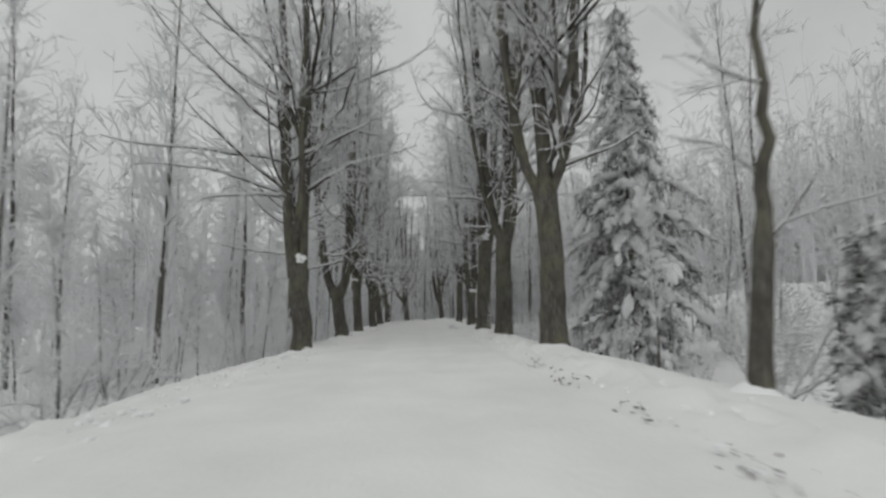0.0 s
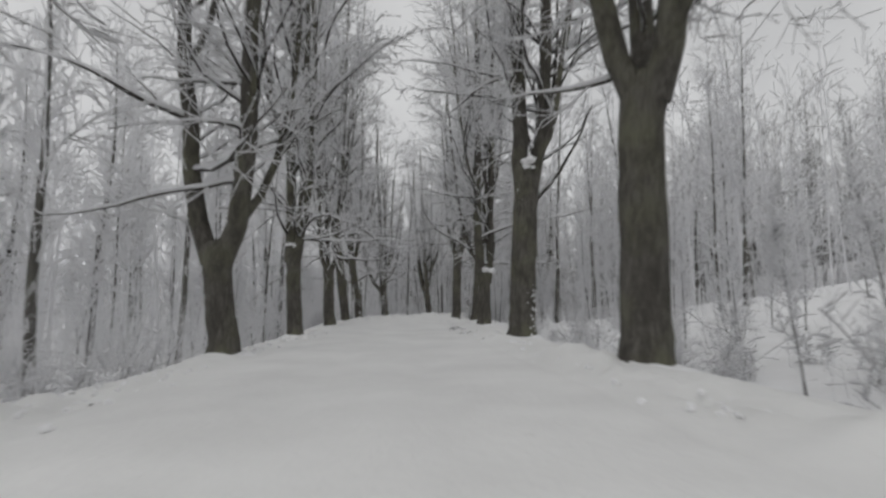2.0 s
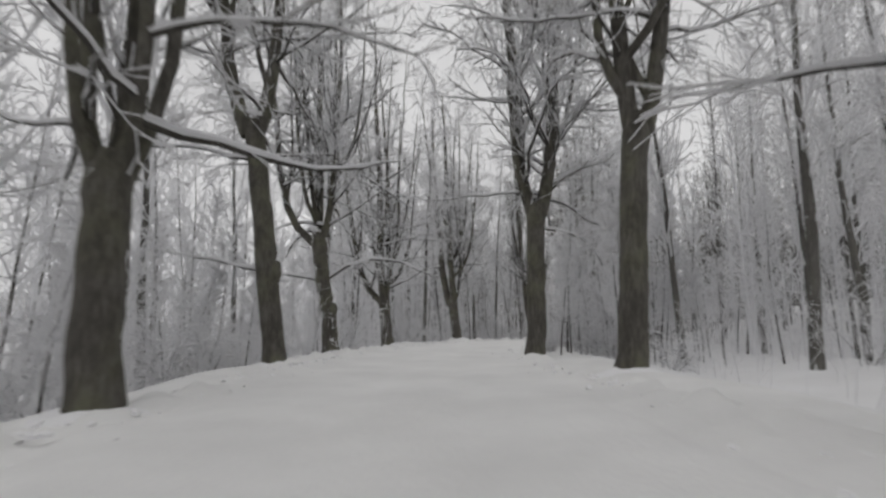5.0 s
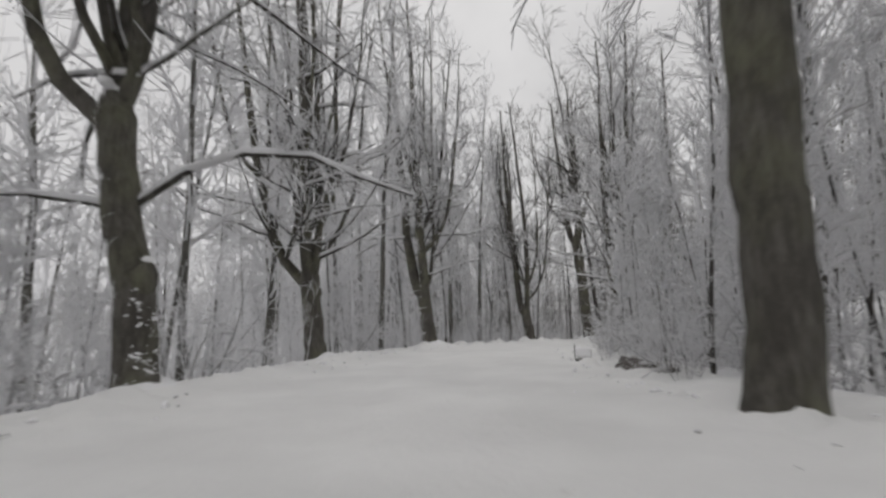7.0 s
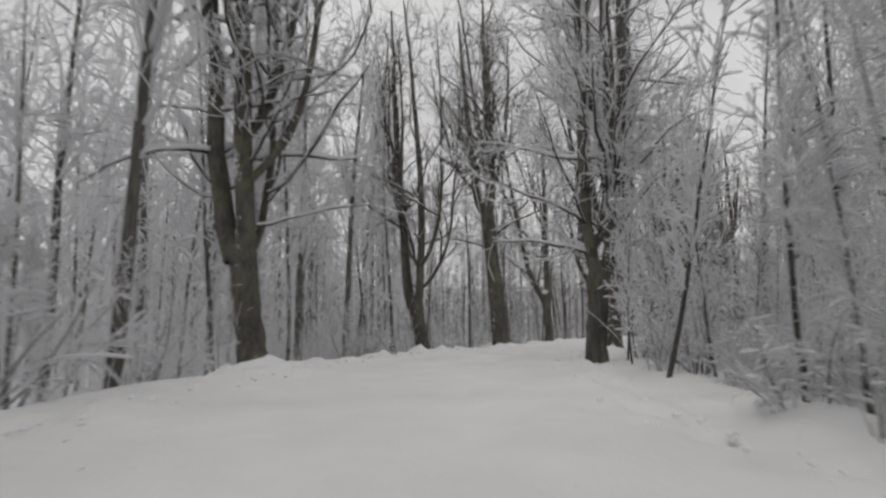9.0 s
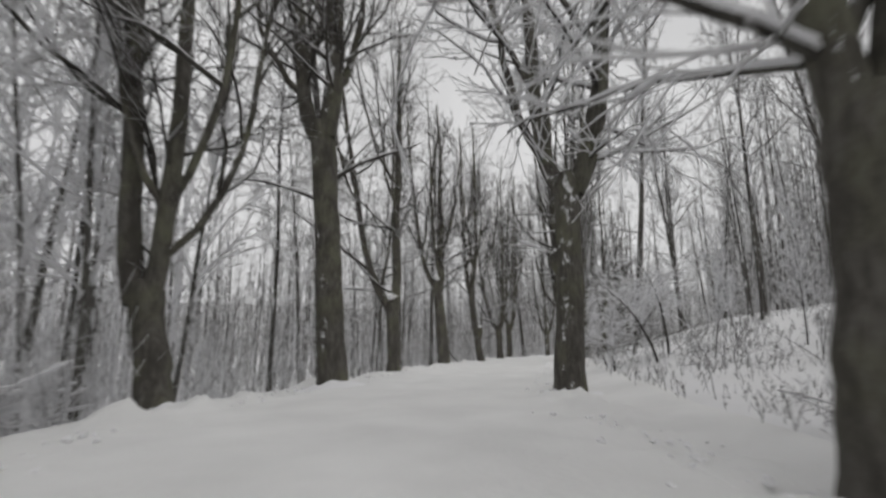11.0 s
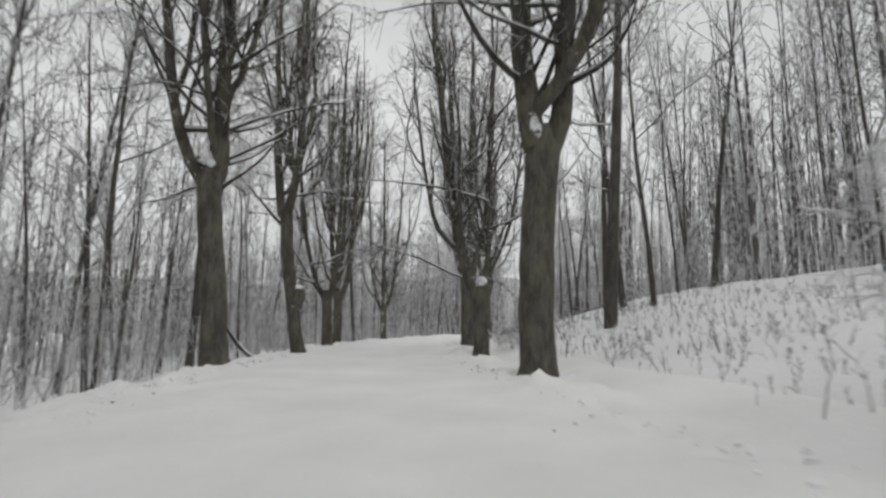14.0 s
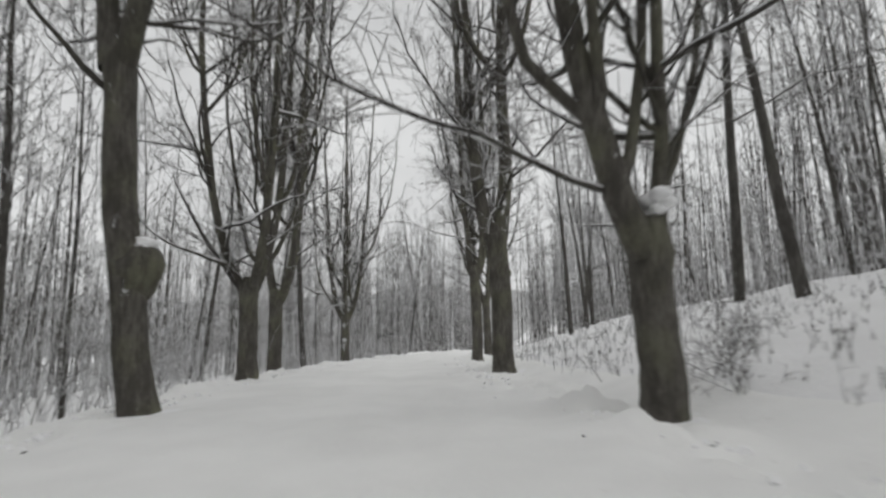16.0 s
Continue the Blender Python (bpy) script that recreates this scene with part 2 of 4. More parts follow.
def snow_beads(rng, P, n, thin, thick):
    """n elongated clumps of snow sitting on the lines P: their points and radii."""
    N, K, _ = P.shape
    who, i, w = rng.integers(N, size=n), rng.integers(K - 1, size=n), rng.uniform(0, 1, (n, 1))
    a, b = P[who, i], P[who, i + 1]
    way = b - a
    way /= np.linalg.norm(way, axis=1, keepdims=True) + 1e-9
    r = thin + (thick - thin) * rng.random(n) ** 2
    flat = np.sqrt(np.clip(1 - way[:, 2] ** 2, 0.05, 1))
    c = a * (1 - w) + b * w + np.stack([0 * r, 0 * r, 0.6 * r], 1)
    half = way * (r * rng.uniform(1.5, 4.0, n))[:, None]
    return np.stack([c - half, c - half * 0.3, c + half * 0.4, c + half], 1), (r * flat)[:, None] * np.array([0.15, 1.0, 0.85, 0.15])


# ---- the road's line and the lie of the land ----
CENTRE = np.array([(13.5, -60.0), (7.6, -22.0), (4.1, -1.0), (2.65, 7.2), (1.25, 15.3), (-0.15, 23.4), (-2.2, 35.2), (-3.55, 45.0),
                   (-4.35, 51.5), (-4.95, 57.1), (-5.2, 62.0), (-5.2, 65.2), (-4.9, 68.8), (-3.4, 77.0), (0.35, 85.5), (4.1, 90.9),
                   (8.8, 95.9), (13.6, 100.6), (18.9, 105.2), (28.0, 112.5), (39.0, 119.6), (52.0, 125.6), (75.0, 133.0), (130.0, 148.0)])


def smooth_line(c, step=0.5):
    d = np.r_[0, np.cumsum(np.linalg.norm(np.diff(c, axis=0), axis=1))]
    u = np.arange(0, d[-1], step)
    p = np.stack([np.interp(u, d, c[:, 0]), np.interp(u, d, c[:, 1])], 1)
    for _ in range(3):
        ker = np.ones(13) / 13
        pad = np.pad(p, ((6, 6), (0, 0)), mode="reflect", reflect_type="odd")
        p = np.stack([np.convolve(pad[:, n], ker, "valid") for n in range(2)], 1)
    return u, p


ROAD_U, ROAD_P = smooth_line(CENTRE)
ROAD_T = np.gradient(ROAD_P, axis=0)
ROAD_T /= np.linalg.norm(ROAD_T, axis=1, keepdims=True)
ROAD_N = np.stack([ROAD_T[:, 1], -ROAD_T[:, 0]], 1)  # to the right


def road_coords(xy):
    """Metres along the road, and to the right of its middle."""
    xy = np.atleast_2d(xy)
    u, s = np.empty(len(xy)), np.empty(len(xy))
    for a in range(0, len(xy), 4000):
        q = xy[a:a + 4000]
        d2 = ((q[:, None] - ROAD_P[None]) ** 2).sum(2)
        i = d2.argmin(1)
        off = q - ROAD_P[i]
        u[a:a + 4000] = ROAD_U[i] + (off * ROAD_T[i]).sum(1)
        s[a:a + 4000] = np.sign((off * ROAD_N[i]).sum(1)) * np.sqrt(d2[np.arange(len(q)), i])
    return u, s


def on_road(u, s):
    x = np.interp(u, ROAD_U, ROAD_P[:, 0]) + s * np.interp(u, ROAD_U, ROAD_N[:, 0])
    y = np.interp(u, ROAD_U, ROAD_P[:, 1]) + s * np.interp(u, ROAD_U, ROAD_N[:, 1])
    return x, y


WAVES = np.random.default_rng(5)
WAVE_K = WAVES.normal(0, 1, (26, 2)) * np.geomspace(0.05, 2.2, 26)[:, None]
WAVE_P = WAVES.uniform(0, 6.3, 26)


def rolling(x, y, lo, hi):
    """Smooth unevenness out of waves lo to hi, about -1 to 1."""
    z = 0
    for k, p in zip(WAVE_K[lo:hi], WAVE_P[lo:hi]):
        z = z + np.sin(k[0] * x + k[1] * y + p)
    return z / math.sqrt(hi - lo)


def step01(a, lo, hi):
    t = np.clip((a - lo) / (hi - lo), 0, 1)
    return t * t * (3 - 2 * t)


def land(x, y, u=None, s=None):
    """The height of the snow outside the carriageway."""
    x, y = np.asarray(x, float), np.asarray(y, float)
    if u is None:
        shape = x.shape
        u, s = road_coords(np.stack([x.ravel(), y.ravel()], 1))
        u, s = u.reshape(shape), s.reshape(shape)
    near = np.abs(s)
    first = 1 - step01(u, 100, 118) + step01(u, 146, 158)
    camber = -0.13 * step01(-s, 1.8, 4.1) * first
    left = camber - 1.5 * step01(-s, 4.1 + 1.0 * (1 - first), 8.5 + 1.5 * (1 - first)) - 1.2 * step01(-s, 10, 40)
    hill = step01(u, 146, 168)
    open_bank = 0.16 * np.maximum(s - 9.0, 0) - 0.16 * np.maximum(s - 32.0, 0)
    right_low = -0.6 * step01(s, 5.0, 9.0) - 0.55 * step01(s, 4.5, 7.5) * (1 - step01(u, 98, 110)) + open_bank * (1 - step01(u, 105, 125)) - 0.8 * step01(s, 10, 40) * step01(u, 105, 125)
    right_up = 0.25 * np.maximum(s - 4.8, 0) - 0.13 * np.maximum(s - 15, 0) - 0.12 * np.maximum(s - 40, 0)
    z = np.where(s < 0, left, right_low * (1 - hill) + right_up * hill)
    z = z - 0.20 * np.exp(-((s - 4.1) / 0.8) ** 2) * (0.4 + 0.6 * step01(u, 106, 116) - 0.55 * step01(u, 151, 158))
    z = z + 0.06 * step01(s, 2.4, 3.6) + 0.05 * step01(-s, 2.6, 3.8) * (1 - first)
    z = z + rolling(x, y, 0, 10) * 0.25 * step01(near, 7, 16) + rolling(x, y, 8, 22) * (0.06 + 0.05 * hill * step01(s, 5, 7)) * step01(near, 2.8, 5)
    return z


def height(x, y):
    return float(land(np.array([x]), np.array([y]))[0])


def grid_mesh(name, X, Y, Z, mat):
    ny, nx = X.shape
    i = np.arange(nx * ny).reshape(ny, nx)
    f = np.stack([i[:-1, :-1], i[:-1, 1:], i[1:, 1:], i[1:, :-1]], -1).reshape(-1, 4)
    return mesh_np(name, np.stack([X.ravel(), Y.ravel(), Z.ravel()], 1), f, mat)


def spaced(lo, hi, fine_lo, fine_hi, step):
    mid = np.arange(fine_lo, fine_hi, step)
    out = np.cumsum(step * 1.22 ** np.arange(1, 40))
    return np.r_[(fine_lo - out[out < fine_lo - lo])[::-1], mid, (mid[-1] + out[out < hi - mid[-1]])]


GX, GY = np.meshgrid(spaced(-2500, 2500, -36, 70, 0.9), spaced(-2500, 2500, -10, 145, 0.9))
GU, GS = road_coords(np.stack([GX.ravel(), GY.ravel()], 1))
GU, GS = GU.reshape(GX.shape), GS.reshape(GX.shape)
GZ = land(GX, GY, GU, GS) - 0.35 * (1 - step01(np.abs(GS), 4.6, 6.2))
ground = tagged(new("ground", grid_mesh("ground", GX, GY, GZ, M_GROUND)), "snow-covered forest floor beside the road", "ground", kind="structure")

RU, RS = np.meshgrid(np.arange(50, 250, 0.24), np.linspace(-6.6, 6.6, 100), indexing="ij")
RX, RY = on_road(RU, RS)
RZ = land(RX, RY, RU, RS)
lump = rolling(RX * 2.2, RY * 2.2, 12, 26) + 0.6 * rolling(RX * 5, RY * 5, 14, 26)
edge = np.exp(-((np.abs(RS) - 3.8) / 0.6) ** 2)
crumb = rolling(RX * 11, RY * 11, 16, 26)
RZ = RZ + edge * (0.05 + 0.13 * lump + 0.045 * crumb)
# two faint wheel tracks and the crumbly snow between them
RZ = RZ - 0.035 * (np.exp(-((RS - 0.95) / 0.28) ** 2) + np.exp(-((RS + 0.75) / 0.28) ** 2)) + 0.010 * rolling(RX * 4, RY * 4, 16, 26) * (np.abs(RS) < 3.0)
# the groove that the plough left along the right-hand edge
RZ = RZ - (0.05 + 0.02 * lump) * np.exp(-((RS - 2.95) / 0.17) ** 2) * (1 - step01(RU, 106, 114))
RZ = RZ - 0.25 * step01(np.abs(RS), 5.6, 6.6)
road = tagged(new("road", grid_mesh("road", RX, RY, RZ, M_ROAD)), "snow-packed forest road with low ploughed ridges along both sides", "road", kind="structure")


# wooded rises all round, far behind the trees
BA, BH = np.meshgrid(np.linspace(0, 2 * math.pi, 361), np.linspace(0, 1, 9))
BR = 300 + 60 * BH
top_line = 36 + 5 * rolling(BA * 40, BA * 25, 3, 14) + 1.6 * rolling(BA * 300, BA * 170, 6, 20)
BX, BY = 10 + BR * np.cos(BA), 60 + BR * np.sin(BA)
M_RISE, rn, rl, rb = material("far_snowy_wood")
r_coord = rn.new("ShaderNodeTexCoord").outputs["Object"]
r_streak = noise_tex(rn, rl, 0.35, 6, r_coord, (1.0, 1.0, 0.16), 0.7)
r_patch = noise_tex(rn, rl, 0.03, 4, r_coord)
rl.new(mix(rn, rl, r_patch, ramp(rn, rl, r_streak, [(0.35, grey(0.20)), (0.65, grey(0.50))]), (0.34, 0.34, 0.345)), rb.inputs["Base Color"])
rb.inputs["Roughness"].default_value = 1.0
rise = new("backdrop", grid_mesh("backdrop", BX, BY, -4 + top_line * BH, M_RISE))
tagged(rise, "far snowy wooded rise closing the view", "backdrop", kind="structure")


# ---- trees ----
def bearing(x, y):
    """The angle, in the plan, of the way across the road to the right at a place."""
    i = ((ROAD_P - (x, y)) ** 2).sum(1).argmin()
    return math.atan2(ROAD_N[i, 1], ROAD_N[i, 0])


def lump_mesh(name, r, flat, rng, mat, sides=12, rough=0.10):
    """A rounded uneven lump, flattened, centred on the origin."""
    th = np.linspace(0, math.pi, 8)
    ring = np.stack([0 * th, 0 * th, -flat * r * np.cos(th)], 1)
    v, f = tubes(ring[None], (r * np.sin(th) + 0.004)[None], sides, rough, rng)
    return mesh_np(name, v, f, mat)


def drift_mesh(x, y, r, base, heap, rng):
    """A low collar of snow that follows the ground round a trunk and runs out into it."""
    TH, D = np.meshgrid(np.linspace(0, 2 * math.pi, 33)[:-1], np.linspace(0.8, 3.4, 9), indexing="xy")
    ph = rng.uniform(0, 6.3, 3)
    ruffle = 1 + 0.35 * np.sin(TH + ph[0]) + 0.22 * np.sin(3 * TH + ph[1]) + 0.15 * np.sin(5 * TH + 2 * D + ph[2])
    X, Y = D * r * np.cos(TH), D * r * np.sin(TH)
    Z = land(x + X, y + Y) - base + heap * ruffle * np.exp(-((D - 0.8) / 1.1) ** 2) - 0.10 * step01(D, 1.8, 3.4)
    i = np.arange(TH.size).reshape(TH.shape)
    f = np.stack([i[:-1], np.roll(i[:-1], -1, 1), np.roll(i[1:], -1, 1), i[1:]], -1).reshape(-1, 4)
    return mesh_np("snow_drift", np.stack([X.ravel(), Y.ravel(), Z.ravel()], 1), f, M_SNOW)


def stem_line(p0, out, spread, slope, length, k, lean, rng):
    """A stem that swings out of a fork and then climbs almost upright."""
    h = length * np.linspace(0, 1, k) ** 1.15
    off = spread * (1 - np.exp(-h / 1.3)) + slope * h
    sway = np.cumsum(rng.normal(0, 0.055, (k, 2)), axis=0)
    sway -= sway[0]
    x, y = (out[n] * off + sway[:, n] + lean[n] * 0.35 * h for n in (0, 1))
    return p0 + np.stack([x, y, h], 1)


def leafless_tree(name, at, girth, fork, stems, tall, seed, label, group, fan=0.28, lean=(0.0, 0.0), low=5, twigs=900,
                  snowy=True, reach=4.0, limbs=(), burrs=(), pad=0.0, heap=0.07):
    """An old avenue tree: flared trunk, steep stems from the fork, side limbs, snowy twigs.
    limbs: (height, side, rise, length, radius, bend), side 1 to the right of the road and -1 to the left.
    burrs: (height, side, size) swellings with a snow cap."""
    rng = np.random.default_rng(seed)
    x, y = at
    tree = thing(name, (x, y, height(x, y) - 0.05), label, "tree", group)
    across = bearing(x, y)
    r = girth / 2
    bark = M_BARK
    k = 16
    h = np.linspace(0, 1, k) ** 1.3 * (fork + 0.25)
    wob = np.cumsum(rng.normal(0, 0.028, (k, 2)), axis=0) * girth
    wob -= wob[0]
    P = np.stack([lean[0] * h + wob[:, 0], lean[1] * h + wob[:, 1], h - 0.1], 1)
    R = r * (1 + 0.30 * np.exp(-h / 0.3) - 0.10 * h / max(fork, 1) + 0.16 * step01(h, fork - 0.8, fork + 0.2) * (stems != 1))
    R = R * (1 - 0.4 * step01(h, fork - 0.15, fork + 0.25))
    v, f = tubes(P[None], R[None], 20, 0.035, rng)
    part("trunk", mesh_np("trunk", v, f, bark), tree)
    top = P[-1]
    part("snow_drift", drift_mesh(x, y, r, height(x, y) - 0.05, heap, rng), tree, "snow heaped against the foot of the trunk")
    # the main stems: out of the fork in a curve, then steeply up
    if isinstance(stems, int):
        plan = [(math.pi + s * 2 * math.pi / stems + rng.normal(0, 0.25), fan * 3.6 * rng.uniform(0.7, 1.3) * (stems > 1), fan * 0.22 * (stems > 1),
                 (0.9, 0.72, 0.60, 0.48, 0.42)[stems - 1] * rng.uniform(0.85, 1.1)) for s in range(stems)]
    else:
        plan = [((0 if side > 0 else math.pi) + turn, spread, slope, share) for side, turn, spread, slope, share in stems]
    stems = len(plan)
    SP, SR = [], []
    for turn, spread, slope, share in plan:
        out = np.array([math.cos(across + turn), math.sin(across + turn), 0])
        p0 = top + out * r * 0.42 * (stems > 1) - np.array([0, 0, 0.55])
        SP.append(stem_line(p0, out, spread, slope, (tall - fork) * rng.uniform(0.85, 1.05), 14, lean, rng))
        SR.append(r * share * np.linspace(1, 0.10, 14) ** 0.75)
    for s in range(stems * (3 if twigs > 1000 else 0)):
        i = int(rng.integers(1, 7))
        az = rng.uniform(0, 6.3)
        out = np.array([math.cos(az), math.sin(az), 0])
        SP.append(stem_line(SP[s % stems][i], out, rng.uniform(0.4, 1.8), rng.uniform(0.02, 0.18), (tall - fork) * (1 - i / 15) * rng.uniform(0.6, 0.95), 14, lean, rng))
        SR.append(SR[s % stems][i] * rng.uniform(0.4, 0.62) * np.linspace(1, 0.10, 14) ** 0.75)
    SP, SR = np.array(SP), np.array(SR)
    for pl, rr in zip(SP, SR):
        v, f = tubes(pl[None], rr[None], 10 if rr[0] > 0.12 else 7, 0.03, rng)
        part("stem", mesh_np("stem", v, f, bark), tree)
    LP, LR = [], []

    def trunk_at(z, side):
        """A place on the trunk or on the stem of that side at a height."""
        if z < fork:
            i = np.abs(P[:, 2] - z).argmin()
            return P[i]
        s = 0 if side < 0 else min(stems - 1, (stems + 1) // 2)
        return SP[s, np.abs(SP[s, :, 2] - z).argmin()]

    for z, side, rise, ln, rad, bend in limbs:
        az = across + (0 if side > 0 else math.pi) + rng.normal(0, 0.3)
        LP.append(line(trunk_at(z, side), (math.cos(az), math.sin(az), rise), ln, 10, (0, 0, bend), 0.13, rng))
        LR.append(rad * np.linspace(1, 0.25, 10))
    for n in range(low * 2 if twigs > 1000 else low):
        az = rng.uniform(0, 6.3)
        p0 = SP[rng.integers(stems), rng.integers(1, 7)]
        d = np.array([math.cos(az), math.sin(az), rng.uniform(-0.05, 0.65)])
        LP.append(line(p0, d, reach * rng.uniform(0.5, 1.3), 10, (0, 0, rng.uniform(-0.5, 0.5) if snowy else rng.uniform(0.0, 1.2)), 0.12, rng))
        LR.append(min(0.08, r * 0.2) * rng.uniform(0.6, 1.1) * np.linspace(1, 0.2, 10))
    for pl, rr in zip(LP, LR):
        v, f = tubes(pl[None], rr[None], 7, 0.04, rng)
        part("limb", mesh_np("limb", v, f, M_LIMB), tree)
    uP, uR = grow(rng, SP, SR, 18 * stems + 40 if twigs > 1000 else 5, reach * (0.95 if snowy else 0.85), 0.66 if snowy else 0.55, 0.07 if snowy else 0.11, 8, 0.014, 0.08)
    v, f = tubes(uP, uR, 5)
    tagged(part("bough_work", mesh_np("bough_work", v, f, M_BOUGH if snowy else M_LIMB), tree), kind="stuff")
    lP, lR = np.array(LP).reshape(-1, 10, 3)[:, [0, 1, 2, 4, 5, 6, 8, 9]], np.array(LR).reshape(-1, 10)[:, [0, 1, 2, 4, 5, 6, 8, 9]]
    allP, allR = np.concatenate([lP, uP]), np.concatenate([lR, uR])
    bP, bR = grow(rng, allP, allR, twigs // 5, 1.7, 0.8, 0.03, 4, 0.011)
    tP, tR = grow(rng, bP, bR, twigs, 0.9, 0.75, 0.0, 2, 0.012)
    v, f = joined([tubes(bP, np.maximum(bR, 0.008) * 1.3, 3), tubes(tP, np.maximum(tR, 0.007) * (1.7 if snowy else 1.0), 3)])
    tagged(part("crown", mesh_np("crown", v, f, M_TWIG if snowy else M_TWIG_BARE), tree), kind="stuff")
    q, qr = snow_ridges(allP, allR, 0.9, 1.5 if snowy else 0.85)
    pieces = [tubes(q, qr, 5)]
    if snowy:
        q, qr = snow_ridges(bP, np.maximum(bR, 0.012), 1.1, 1.6, 0.2)
        pieces.append(tubes(q, qr, 3))
        if twigs > 1000:
            q, qr = snow_beads(rng, np.concatenate([bP, uP[:, ::2]]), 700, 0.016, 0.075)
            pieces.append(tubes(q, qr, 3))
    v, f = joined(pieces)
    tagged(part("snow_load", mesh_np("snow_load", v, f, M_LOAD), tree, "fresh snow lying along the limbs"), kind="stuff")
    if burrs and snowy and burrs[0][0] < 2.5:
        # wind-packed snow clinging to the trunk below the burr
        n = 120
        z = burrs[0][0] * 0.9 * rng.random(n) + 0.05
        az = across - 0.5 + rng.normal(0, 0.5, n)
        where = np.array([np.interp(z, P[:, 2], P[:, i]) for i in range(3)]).T
        girth_at = np.interp(z, P[:, 2], R) * 0.99
        c = where + np.stack([np.cos(az) * girth_at, np.sin(az) * girth_at, 0 * z], 1)
        size = 0.01 + 0.035 * rng.random(n) ** 2
        way = np.stack([-np.sin(az), np.cos(az), rng.normal(0, 0.4, n)], 1) * (size * rng.uniform(0.8, 2.0, n))[:, None]
        q = np.stack([c - way, c - 0.35 * way, c + 0.35 * way, c + way], 1)
        qr = size[:, None] * np.array([0.15, 0.8, 0.75, 0.15])
        tagged(part("snow_crust", mesh_np("snow_crust", *tubes(q, qr, 5, 0.1, rng), M_SNOW), tree, "wind-packed snow on the bark"), kind="stuff")
    if pad:
        heap_of = []
        for n in range(7):
            th = np.linspace(0, math.pi, 6)
            size = r * pad * rng.uniform(0.25, 0.6)
            ring = np.stack([0 * th, 0 * th, -0.8 * size * np.cos(th)], 1) + rng.normal(0, 1, 3) * (0.30 * r, 0.30 * r, 0.25 * r)
            heap_of.append(tubes(ring[None], (size * np.sin(th) + 0.004)[None], 9, 0.16, rng))
        ob = part("snow_pad", mesh_np("snow_pad", *joined(heap_of), M_SNOW), tree, "white clump of snow caught in the fork")
        back = across - math.pi / 2  # towards the open road, where the gap faces
        ob.location = top + np.array([0.32 * r * math.cos(back) + 0.25 * r * math.cos(across), 0.32 * r * math.sin(back) + 0.25 * r * math.sin(across), 0.16])
    for z, side, size in burrs:
        az = across + (0 if side > 0 else math.pi) + rng.normal(0, 0.25)
        i = np.abs(P[:, 2] - z).argmin()
        spot = P[i] + np.array([math.cos(az), math.sin(az), 0]) * R[i] * 0.62
        ob = part("burr", lump_mesh("burr", size * 1.25, 1.5, rng, bark), tree, "knotty swelling of the bark")
        ob.location = spot
        ob = part("snow_cap", lump_mesh("snow_cap", size * 0.85, 0.5, rng, M_SNOW), tree, "white cap of snow on the burr")
        ob.location = spot + np.array([0, 0, size * 1.55])
    return tree


LEFT_ROW, RIGHT_ROW = "avenue trees on the downhill side", "avenue trees on the uphill side"
AV = "dark leafless avenue tree with "
